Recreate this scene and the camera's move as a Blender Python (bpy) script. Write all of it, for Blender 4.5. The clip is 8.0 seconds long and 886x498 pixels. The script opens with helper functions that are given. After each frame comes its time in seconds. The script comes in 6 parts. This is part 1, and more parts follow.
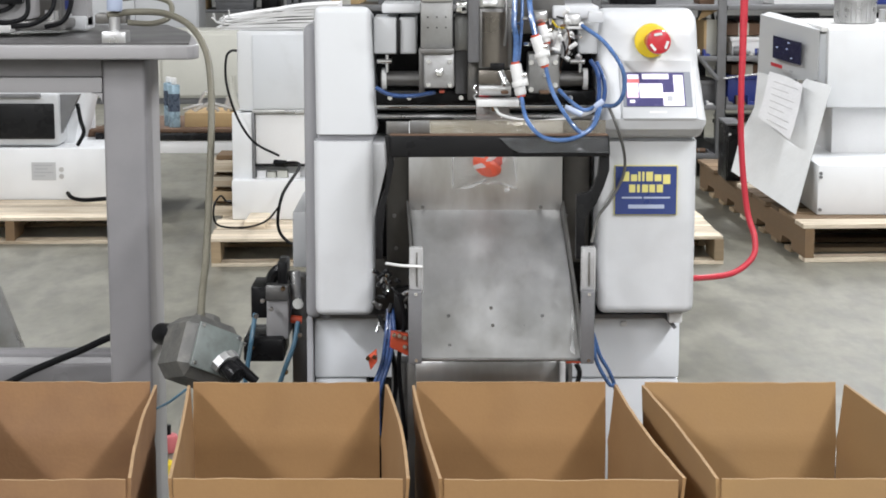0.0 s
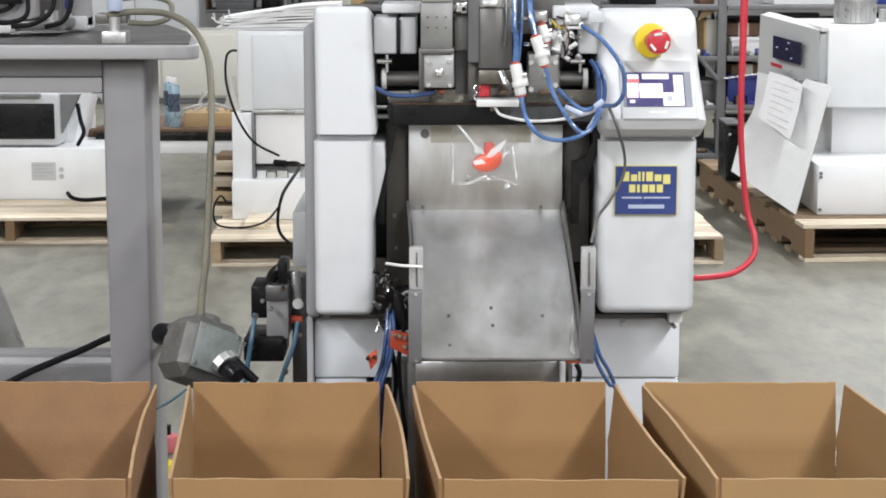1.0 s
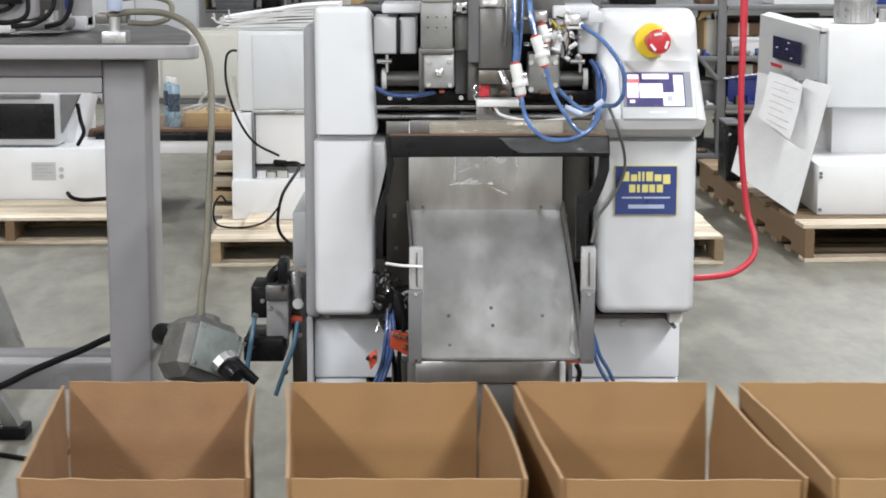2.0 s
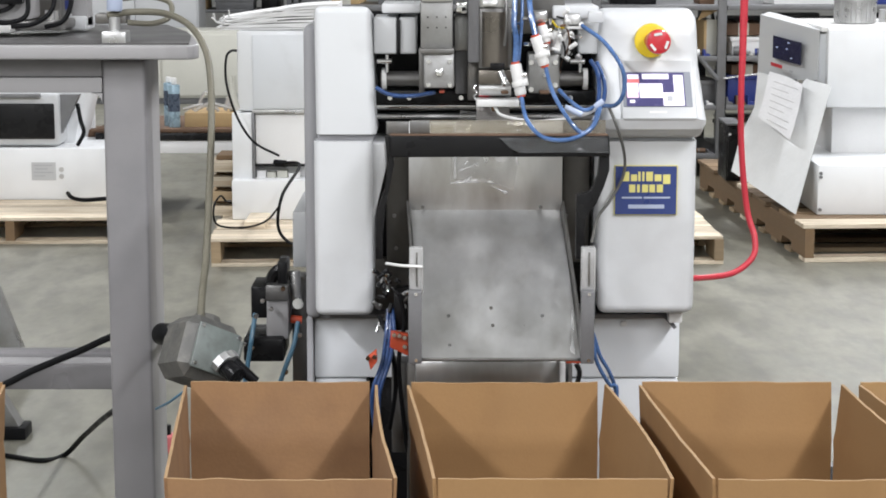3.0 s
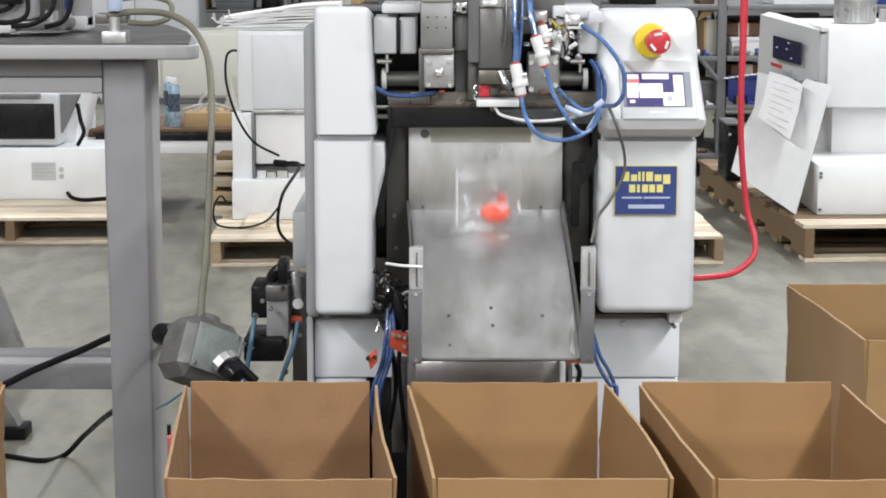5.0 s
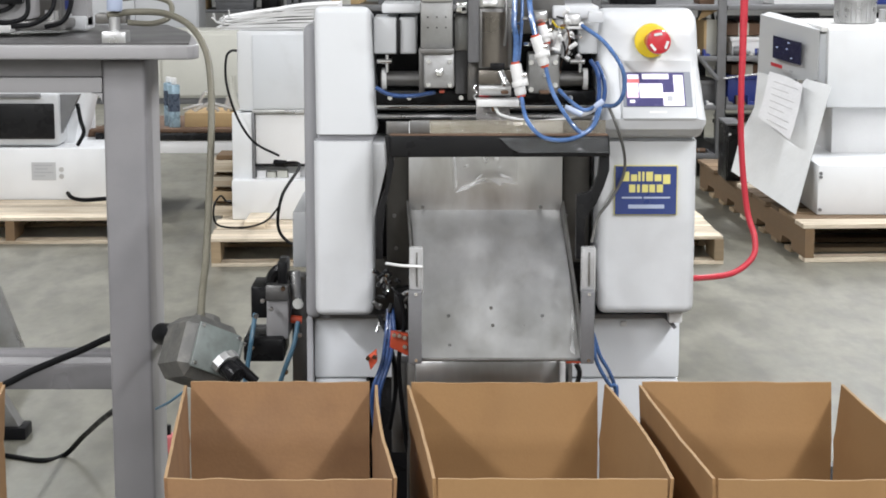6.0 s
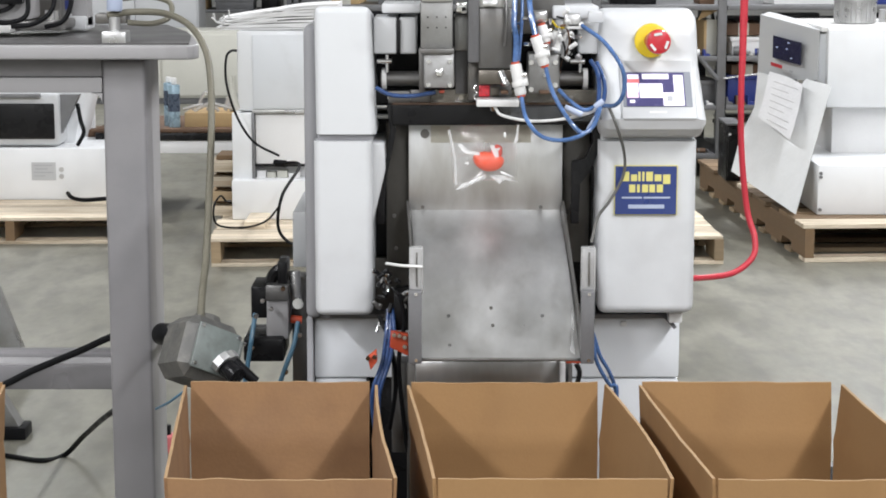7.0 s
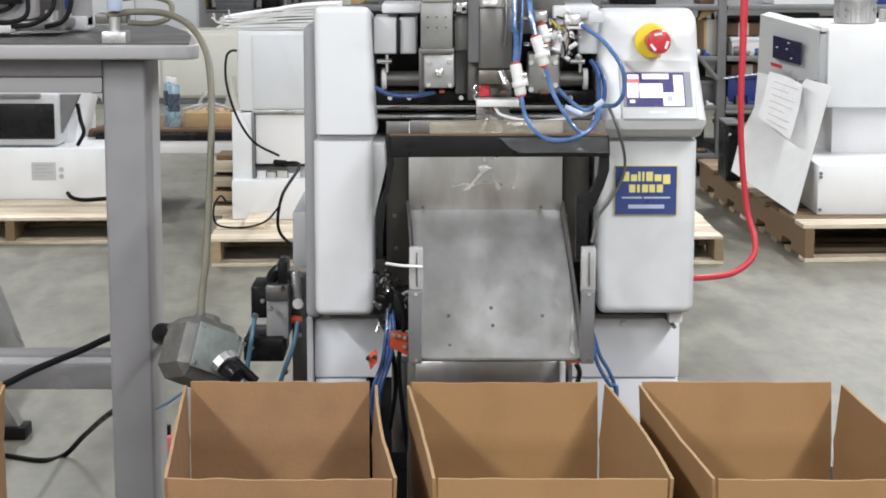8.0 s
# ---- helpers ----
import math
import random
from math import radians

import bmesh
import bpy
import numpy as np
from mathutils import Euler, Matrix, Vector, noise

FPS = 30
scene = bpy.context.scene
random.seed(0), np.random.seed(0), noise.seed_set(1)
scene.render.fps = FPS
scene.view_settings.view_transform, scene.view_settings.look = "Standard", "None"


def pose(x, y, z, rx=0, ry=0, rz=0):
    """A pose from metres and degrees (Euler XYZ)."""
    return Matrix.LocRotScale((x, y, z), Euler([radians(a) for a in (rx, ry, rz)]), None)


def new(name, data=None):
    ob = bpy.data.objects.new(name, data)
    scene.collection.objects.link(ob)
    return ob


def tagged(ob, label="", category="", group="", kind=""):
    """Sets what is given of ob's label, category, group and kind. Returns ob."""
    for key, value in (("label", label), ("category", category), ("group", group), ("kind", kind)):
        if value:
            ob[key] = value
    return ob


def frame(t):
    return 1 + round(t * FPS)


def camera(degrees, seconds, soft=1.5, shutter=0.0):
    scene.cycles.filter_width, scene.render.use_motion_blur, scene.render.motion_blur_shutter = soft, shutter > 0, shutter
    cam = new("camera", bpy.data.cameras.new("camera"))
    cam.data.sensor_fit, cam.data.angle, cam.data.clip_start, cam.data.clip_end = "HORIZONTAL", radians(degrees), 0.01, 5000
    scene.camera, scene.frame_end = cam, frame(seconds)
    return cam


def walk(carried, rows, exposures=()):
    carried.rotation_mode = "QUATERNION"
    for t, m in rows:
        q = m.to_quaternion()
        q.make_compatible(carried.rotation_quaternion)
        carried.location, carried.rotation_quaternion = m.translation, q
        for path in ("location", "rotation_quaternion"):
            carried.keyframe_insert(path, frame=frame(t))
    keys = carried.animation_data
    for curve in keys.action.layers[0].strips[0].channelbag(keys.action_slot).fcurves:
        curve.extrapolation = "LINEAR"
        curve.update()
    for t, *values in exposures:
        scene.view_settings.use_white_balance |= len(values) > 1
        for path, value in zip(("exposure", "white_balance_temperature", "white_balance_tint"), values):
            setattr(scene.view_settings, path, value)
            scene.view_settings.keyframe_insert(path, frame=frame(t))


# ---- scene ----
cam = camera(26.0, 8.0, soft=1.8, shutter=0.5)
EYE = pose(0, 0, 1.4, 90 - 9.38, 0, 0)
walk(cam, [(0.0, EYE), (8.0, EYE)])

# ---- world and light ----
world = bpy.data.worlds.new("world")
scene.world = world
world.use_nodes = True
world.node_tree.nodes["Background"].inputs["Color"].default_value = (0.9, 0.95, 1.0, 1)
world.node_tree.nodes["Background"].inputs["Strength"].default_value = 0.25
scene.view_settings.exposure = 0.47


LAMP_SPOTS = [(x, y) for x in (-3.9, 3.1) for y in (-10.0, -5.5, -1.0, 3.5, 8.0, 12.5)]
LAMP_LEFT = {-10.0: 0.8, -5.5: 1.0, -1.0: 1.42, 3.5: 0.22, 8.0: 0.36, 12.5: 1.1}
LAMP_POWER = {-10.0: 235, -5.5: 250, -1.0: 180, 3.5: 85, 8.0: 140, 12.5: 190}
for lamp_x, lamp_y in LAMP_SPOTS:
    tube = bpy.data.lights.new("tube_light", "AREA")
    tube.shape, tube.size, tube.size_y, tube.energy = "RECTANGLE", 0.4, 3.2, LAMP_POWER[lamp_y] * (1.2 if lamp_x > 0 else LAMP_LEFT[lamp_y])
    tube.color = (0.958, 0.966, 1.0)
    new("tube_light", tube).matrix_basis = pose(lamp_x, lamp_y, 5.05)


# ---- materials ----
def material(name, color, rough=0.5, metal=0.0, vary=0.08, scale=6.0, fine=120.0, bump=0.05, dirt=None, dirt_amount=0.0,
             coat=0.0, stretch=(1, 1, 1), emit=0.0, island=0.0, rough_vary=0.12, spec=0.5):
    """A procedural surface: base colour with variation at two scales, stains, and fine relief."""
    m = bpy.data.materials.new(name)
    m.use_nodes = True
    nt = m.node_tree
    n, l = nt.nodes, nt.links
    bs = n["Principled BSDF"]
    tc = n.new("ShaderNodeTexCoord")
    mp = n.new("ShaderNodeMapping")
    mp.inputs["Scale"].default_value = stretch
    l.new(tc.outputs["Object"], mp.inputs["Vector"])

    def tex(sc, detail):
        t = n.new("ShaderNodeTexNoise")
        t.inputs["Scale"].default_value, t.inputs["Detail"].default_value = sc, detail
        l.new(mp.outputs["Vector"], t.inputs["Vector"])
        return t.outputs["Fac"]

    big, small = tex(scale, 4), tex(fine, 3)
    add = n.new("ShaderNodeMath")
    add.operation = "MULTIPLY_ADD"
    l.new(small, add.inputs[0])
    add.inputs[1].default_value = 0.5
    l.new(big, add.inputs[2])
    mr = n.new("ShaderNodeMapRange")
    mr.inputs["From Min"].default_value, mr.inputs["From Max"].default_value = 0.4, 1.1
    mr.inputs["To Min"].default_value, mr.inputs["To Max"].default_value = 1 - vary, 1 + vary
    mr.clamp = False
    l.new(add.outputs[0], mr.inputs["Value"])
    mul = n.new("ShaderNodeVectorMath")
    mul.operation = "SCALE"
    mul.inputs[0].default_value = color
    l.new(mr.outputs[0], mul.inputs["Scale"])
    col = mul.outputs[0]
    if island:
        oi = n.new("ShaderNodeObjectInfo")
        m2 = n.new("ShaderNodeMapRange")
        m2.inputs["To Min"].default_value, m2.inputs["To Max"].default_value = 1 - island, 1 + island
        l.new(oi.outputs["Random"], m2.inputs["Value"])
        sc2 = n.new("ShaderNodeVectorMath")
        sc2.operation = "SCALE"
        l.new(col, sc2.inputs[0])
        l.new(m2.outputs[0], sc2.inputs["Scale"])
        col = sc2.outputs[0]
    if dirt:
        d = tex(scale * 2.3, 8)
        ramp = n.new("ShaderNodeMapRange")
        ramp.interpolation_type = "SMOOTHERSTEP"
        ramp.inputs["From Min"].default_value, ramp.inputs["From Max"].default_value = 0.38, 0.74
        ramp.inputs["To Max"].default_value = dirt_amount
        l.new(d, ramp.inputs["Value"])
        mix = n.new("ShaderNodeMix")
        mix.data_type = "RGBA"
        l.new(ramp.outputs[0], mix.inputs["Factor"])
        l.new(col, mix.inputs["A"])
        mix.inputs["B"].default_value = (*dirt, 1)
        col = mix.outputs["Result"]
    l.new(col, bs.inputs["Base Color"])
    rr = n.new("ShaderNodeMapRange")
    rr.inputs["From Min"].default_value, rr.inputs["From Max"].default_value = 0.3, 0.7
    rr.inputs["To Min"].default_value, rr.inputs["To Max"].default_value = max(0.02, rough - rough_vary), min(1, rough + rough_vary)
    rr.clamp = False
    l.new(big, rr.inputs["Value"])
    l.new(rr.outputs[0], bs.inputs["Roughness"])
    bs.inputs["Metallic"].default_value = metal
    bs.inputs["Coat Weight"].default_value = coat
    bs.inputs["Specular IOR Level"].default_value = spec
    if bump:
        b = n.new("ShaderNodeBump")
        b.inputs["Strength"].default_value, b.inputs["Distance"].default_value = bump, 0.01
        l.new(small, b.inputs["Height"])
        l.new(b.outputs["Normal"], bs.inputs["Normal"])
    if emit:
        l.new(col, bs.inputs["Emission Color"])
        bs.inputs["Emission Strength"].default_value = emit
    return m


M_CONCRETE = material("polished_concrete", (0.190, 0.184, 0.150), 0.42, vary=0.31, scale=5.0, fine=34, bump=0.06, dirt=(0.112, 0.108, 0.093), dirt_amount=0.62, rough_vary=0.09, stretch=(1, 0.38, 1))
M_WALL = material("painted_wall", (0.62, 0.62, 0.6), 0.8, vary=0.05, scale=0.7, fine=30)
M_CEIL = material("ceiling_deck", (0.55, 0.56, 0.57), 0.8, vary=0.05, scale=0.7, fine=20)
M_WHITE = material("white_powder_coat", (0.80, 0.815, 0.83), 0.42, vary=0.02, scale=3, fine=400, bump=0.04, dirt=(0.55, 0.55, 0.54), dirt_amount=0.12)
M_SHELL = material("moulded_white_cover", (0.64, 0.655, 0.67), 0.38, vary=0.02, scale=4, fine=500, bump=0.03, dirt=(0.44, 0.44, 0.45), dirt_amount=0.32)
M_PANEL = material("scuffed_pale_sheet", (0.60, 0.61, 0.61), 0.42, vary=0.06, scale=4, fine=60, bump=0.05, dirt=(0.47, 0.475, 0.47), dirt_amount=0.22)
M_SHELL_GREY = material("grey_cover", (0.52, 0.53, 0.54), 0.4, vary=0.03, scale=4, fine=400, bump=0.03)
# Grey that puts the shade of side faces and groove into the colour.
M_GROOVE = material("shade_grey_body", (0.31, 0.31, 0.325), 0.5, vary=0.03, scale=4, fine=400, bump=0.03)
M_BASE = material("base_cabinet_paint", (0.73, 0.755, 0.785), 0.4, vary=0.03, scale=3, fine=300, bump=0.03, dirt=(0.45, 0.45, 0.44), dirt_amount=0.2)
M_GREY = material("grey_enamel", (0.240, 0.233, 0.239), 0.38, vary=0.05, scale=3, fine=300, bump=0.03, dirt=(0.14, 0.14, 0.15), dirt_amount=0.3)
M_GREY_LIGHT = material("light_grey_laminate", (0.345, 0.338, 0.342), 0.45, vary=0.04, scale=4, fine=300, bump=0.02)
M_BENCH = material("worn_bench_laminate", (0.10, 0.097, 0.097), 0.4, vary=0.14, scale=5, fine=60, bump=0.02, dirt=(0.08, 0.08, 0.08), dirt_amount=0.6)
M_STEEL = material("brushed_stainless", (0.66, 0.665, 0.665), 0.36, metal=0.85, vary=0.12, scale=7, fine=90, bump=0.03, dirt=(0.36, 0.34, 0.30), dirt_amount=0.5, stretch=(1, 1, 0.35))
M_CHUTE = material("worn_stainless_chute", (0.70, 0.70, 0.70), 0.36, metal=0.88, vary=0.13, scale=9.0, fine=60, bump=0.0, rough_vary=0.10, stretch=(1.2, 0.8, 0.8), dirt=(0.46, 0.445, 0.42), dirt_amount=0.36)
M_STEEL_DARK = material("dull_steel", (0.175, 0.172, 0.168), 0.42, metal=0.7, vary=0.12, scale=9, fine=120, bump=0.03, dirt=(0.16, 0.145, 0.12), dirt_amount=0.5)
M_BRACKET = material("grey_steel_bracket", (0.29, 0.29, 0.285), 0.4, metal=0.6, vary=0.1, scale=12, fine=160, bump=0.03, dirt=(0.2, 0.19, 0.17), dirt_amount=0.4)
M_STEEL_WARM = material("brown_tinted_steel", (0.19, 0.172, 0.148), 0.34, metal=0.85, vary=0.15, scale=12, fine=120, bump=0.02)
M_THROAT = material("dark_brown_plate", (0.075, 0.070, 0.062), 0.5, metal=0.4, vary=0.15, scale=9, fine=120, bump=0.03)
M_ALU = material("machined_aluminium", (0.55, 0.55, 0.55), 0.34, metal=0.8, vary=0.08, scale=20, fine=300, bump=0.03)
M_CLAMP = material("satin_clamp_alloy", (0.40, 0.40, 0.40), 0.42, metal=0.6, vary=0.14, scale=18, fine=260, bump=0.05, dirt=(0.27, 0.265, 0.26), dirt_amount=0.45)
M_CHROME = material("bright_nickel", (0.8, 0.8, 0.8), 0.18, metal=1.0, vary=0.03, scale=20, fine=200, bump=0.0)
M_BLACK = material("black_anodised", (0.010, 0.010, 0.011), 0.30, spec=0.2, vary=0.2, scale=12, fine=200, bump=0.03, dirt=(0.014, 0.014, 0.014), dirt_amount=0.4)
M_RUBBER = material("black_rubber", (0.006, 0.006, 0.007), 0.55, spec=0.14, vary=0.2, scale=12, fine=200)
M_GUARD = material("dark_grey_bracket", (0.15, 0.15, 0.155), 0.5, vary=0.1, scale=10, fine=200, metal=0.2)
M_CARD = material("corrugated_card", (0.272, 0.155, 0.064), 0.85, vary=0.06, scale=5, fine=260, bump=0.03, stretch=(1, 1, 0.8), dirt=(0.215, 0.118, 0.047), dirt_amount=0.42)
M_CARD_WORN = material("reused_reddish_card", (0.243, 0.134, 0.062), 0.85, vary=0.10, scale=7, fine=200, bump=0.05, dirt=(0.19, 0.10, 0.05), dirt_amount=0.5)
M_CARD_PALE = material("fresh_pale_card", (0.300, 0.182, 0.078), 0.85, vary=0.06, scale=5, fine=260, bump=0.03, dirt=(0.265, 0.162, 0.078), dirt_amount=0.35)
M_CARD_EDGE = material("cut_card_edge", (0.34, 0.22, 0.115), 0.9, vary=0.15, scale=40, fine=400, bump=0.1)
M_WOOD = material("raw_pallet_wood", (0.62, 0.54, 0.42), 0.8, vary=0.46, scale=5, fine=70, bump=0.15, stretch=(0.25, 3, 3), island=0.3, dirt=(0.27, 0.19, 0.115), dirt_amount=0.65)
# Browner copies of the pallet wood, with shade put into their colour.
M_WOOD_MID = material("weathered_shaded_wood", (0.33, 0.245, 0.15), 0.85, vary=0.2, scale=5, fine=70, bump=0.15, stretch=(0.25, 3, 3), island=0.35, dirt=(0.22, 0.16, 0.10), dirt_amount=0.5)
M_WOOD_BROWN = material("brown_shaded_pallet_wood", (0.18, 0.122, 0.070), 0.85, vary=0.25, scale=5, fine=70, bump=0.15, stretch=(0.25, 3, 3), island=0.45, dirt=(0.13, 0.085, 0.05), dirt_amount=0.5)
M_WOOD_DARK = material("aged_wood_and_gap_shade", (0.19, 0.122, 0.066), 0.85, vary=0.2, scale=5, fine=60, bump=0.15, stretch=(3, 0.25, 3), island=0.12, dirt=(0.18, 0.12, 0.07), dirt_amount=0.4)
M_RED = material("red_plastic", (0.52, 0.022, 0.035), 0.32, vary=0.05, scale=20, fine=200, coat=0.3)
M_HOSE_RED = material("red_rubber_hose", (0.55, 0.035, 0.055), 0.45, vary=0.08, scale=15, fine=200)
M_ORANGE = material("orange_red_plastic", (0.50, 0.072, 0.03), 0.4, vary=0.06, scale=20, fine=200)
M_CANDY = material("coral_red_moulding", (0.86, 0.115, 0.05), 0.35, vary=0.05, scale=40, fine=200, coat=0.3)
M_CANDY_DARK = material("deep_coral_moulding", (0.62, 0.06, 0.04), 0.35, vary=0.05, scale=40, fine=200, coat=0.3)
M_PINK = material("pink_plastic", (0.60, 0.16, 0.17), 0.4, vary=0.05, scale=20, fine=200)
M_YELLOW = material("yellow_plastic", (0.74, 0.55, 0.02), 0.4, vary=0.05, scale=20, fine=200)
M_BLUE = material("blue_nylon_tube", (0.070, 0.140, 0.31), 0.14, vary=0.6, scale=30, fine=200, coat=0.3)
M_BLUE_DEEP = material("dark_blue_tube", (0.035, 0.075, 0.20), 0.2, vary=0.5, scale=30, fine=200, coat=0.3)
M_BLUE_TEAL = material("pale_blue_tube", (0.075, 0.17, 0.25), 0.35, vary=0.1, scale=20, fine=200)
M_CAN = material("printed_can", (0.30, 0.42, 0.50), 0.3, vary=0.25, scale=30, fine=200, bump=0.0, metal=0.3)
M_CAN_BAND = material("dark_can_print", (0.055, 0.075, 0.11), 0.3, vary=0.6, scale=45, fine=200, bump=0.0)
M_PLASTIC_WHITE = material("white_plastic", (0.72, 0.72, 0.71), 0.35, vary=0.03, scale=20, fine=200)
M_CONDUIT = material("olive_grey_conduit", (0.15, 0.14, 0.105), 0.45, vary=0.15, scale=20, fine=260, bump=0.2)
M_CAST_GREEN = material("grey_green_enamel", (0.16, 0.185, 0.175), 0.42, vary=0.12, scale=16, fine=140, bump=0.1, dirt=(0.10, 0.105, 0.10), dirt_amount=0.6)
M_CAST = material("painted_cast_iron", (0.095, 0.094, 0.088), 0.5, vary=0.16, scale=14, fine=120, bump=0.15, dirt=(0.19, 0.18, 0.16), dirt_amount=0.5)
M_SIGN = material("navy_sticker", (0.028, 0.05, 0.19), 0.4, vary=0.05, scale=20, fine=300, bump=0.0)
M_SIGN_YELLOW = material("pale_yellow_print", (0.72, 0.66, 0.22), 0.45, vary=0.04, scale=20, fine=300, bump=0.0)
M_SIGN_PALE = material("pale_blue_print", (0.42, 0.48, 0.62), 0.45, vary=0.04, scale=20, fine=300, bump=0.0)
M_PAPER = material("white_paper", (0.80, 0.80, 0.80), 0.9, vary=0.03, scale=8, fine=100, bump=0.02)
M_INK_PALE = material("faint_print", (0.625, 0.625, 0.64), 0.85, vary=0.1, scale=30, fine=200, bump=0.0)
M_SHEET = material("creased_drawing_paper", (0.66, 0.66, 0.67), 0.9, vary=0.07, scale=14, fine=80, bump=0.15)
M_INK = material("grey_print", (0.42, 0.43, 0.45), 0.8, vary=0.1, scale=30, fine=200, bump=0.0)
M_BLUE_BIN = material("blue_bin_plastic", (0.03, 0.05, 0.24), 0.45, vary=0.08, scale=8, fine=100)
M_BROWN = material("brown_stock", (0.13, 0.075, 0.045), 0.7, vary=0.25, scale=7, fine=60)
M_RACK = material("rack_steel_grey", (0.19, 0.193, 0.20), 0.45, vary=0.1, scale=5, fine=100, metal=0.3, dirt=(0.13, 0.13, 0.13), dirt_amount=0.4)
M_TAN = material("tan_card", (0.47, 0.33, 0.17), 0.85, vary=0.08, scale=6, fine=100)
M_CREAM = material("cream_panel", (0.54, 0.535, 0.48), 0.6, vary=0.05, scale=6, fine=100)
M_SCREEN_PALE = material("lit_screen_white", (0.80, 0.77, 0.90), 0.3, vary=0.02, scale=20, fine=100, bump=0.0, emit=0.32)
M_SCREEN_PINK = material("lit_screen_pink", (0.85, 0.58, 0.72), 0.3, vary=0.02, scale=20, fine=100, bump=0.0, emit=0.32)
M_SCREEN_RED = material("lit_screen_red", (0.62, 0.18, 0.19), 0.3, vary=0.02, scale=20, fine=100, bump=0.0, emit=0.2)
M_SCREEN = material("screen_navy", (0.065, 0.06, 0.15), 0.25, vary=0.03, scale=20, fine=100, bump=0.0, emit=0.15)
M_BEZEL = material("slate_grey_bezel", (0.21, 0.225, 0.26), 0.4, vary=0.03, scale=20, fine=100, bump=0.0)
M_LED = material("red_sensor_glow", (0.62, 0.045, 0.06), 0.3, vary=0.5, scale=90, fine=200, bump=0.0, emit=0.22)
M_DISPLAY = material("dark_display_glass", (0.012, 0.012, 0.045), 0.15, vary=0.1, scale=20, fine=100, bump=0.0)
M_TUBE_GLOW = material("fluorescent_diffuser", (0.95, 0.97, 1.0), 0.5, vary=0.0, bump=0.0, emit=4.0)


def clear(name, tint, rough, weight, haze=(0.8, 0.8, 0.8)):
    """Thin clear plastic: mostly see-through, with a glossy skin."""
    m = bpy.data.materials.new(name)
    m.use_nodes = True
    nt = m.node_tree
    n, l = nt.nodes, nt.links
    n.remove(n["Principled BSDF"])
    tr, gl, mx = n.new("ShaderNodeBsdfTransparent"), n.new("ShaderNodeBsdfGlossy"), n.new("ShaderNodeMixShader")
    df, mx2 = n.new("ShaderNodeBsdfDiffuse"), n.new("ShaderNodeMixShader")
    tr.inputs["Color"].default_value = (*tint, 1)
    gl.inputs["Roughness"].default_value = rough
    df.inputs["Color"].default_value = (*haze, 1)
    tx = n.new("ShaderNodeTexNoise")
    tx.inputs["Scale"].default_value, tx.inputs["Detail"].default_value = 35, 4
    tc = n.new("ShaderNodeTexCoord")
    l.new(tc.outputs["Object"], tx.inputs["Vector"])
    bp = n.new("ShaderNodeBump")
    bp.inputs["Strength"].default_value, bp.inputs["Distance"].default_value = 0.6, 0.01
    l.new(tx.outputs["Fac"], bp.inputs["Height"])
    l.new(bp.outputs["Normal"], gl.inputs["Normal"])
    fr = n.new("ShaderNodeFresnel")
    fr.inputs["IOR"].default_value = 1.5
    l.new(bp.outputs["Normal"], fr.inputs["Normal"])
    boost = n.new("ShaderNodeMath")
    boost.operation, boost.use_clamp = "MULTIPLY_ADD", True
    boost.inputs[1].default_value, boost.inputs[2].default_value = 1.3, 0.02
    l.new(fr.outputs[0], boost.inputs[0])
    mx2.inputs[0].default_value = weight
    l.new(tr.outputs[0], mx2.inputs[1])
    l.new(df.outputs[0], mx2.inputs[2])
    l.new(boost.outputs[0], mx.inputs[0])
    l.new(mx2.outputs[0], mx.inputs[1])
    l.new(gl.outputs[0], mx.inputs[2])
    l.new(mx.outputs[0], n["Material Output"].inputs["Surface"])
    return m


M_TAPE = material("yellowed_tape", (0.50, 0.485, 0.41), 0.5, vary=0.06, scale=20, fine=200)
M_FILM = clear("clear_poly_film", (0.98, 0.98, 0.98), 0.10, 0.04)
# White flakes for film creases, with specular glints painted in.
M_CREASE_GLINT = clear("white_crease_glint", (0.97, 0.97, 0.97), 0.2, 0.55, (0.9, 0.9, 0.9))
M_CREASE_GLINT_SOFT = clear("faint_crease_glint", (0.97, 0.97, 0.97), 0.2, 0.30, (0.9, 0.9, 0.9))
M_ACRYLIC = clear("hazy_clear_acrylic", (0.85, 0.83, 0.78), 0.15, 0.30, (0.40, 0.36, 0.29))
# Faint bluish haze that paints a reflection on the jaw bar.
M_BAR_SHEEN = clear("scuffed_film", (0.95, 0.96, 0.98), 0.3, 0.022, (0.45, 0.5, 0.6))
M_FROST_GREY = clear("frosted_grey_guide", (0.95, 0.94, 0.93), 0.25, 0.55, (0.75, 0.72, 0.70))
M_FROST = clear("frosted_plastic", (0.9, 0.9, 0.88), 0.25, 0.42)


# ---- building helpers ----
def thing(name, base, label, category, group="", kind=""):
    ob = new(name)
    ob.empty_display_size = 0.05
    ob.location = base
    return tagged(ob, label, category, group, kind)


def root_of(ob):
    m = Vector((0, 0, 0))
    while ob:
        m += ob.location
        ob = ob.parent
    return m


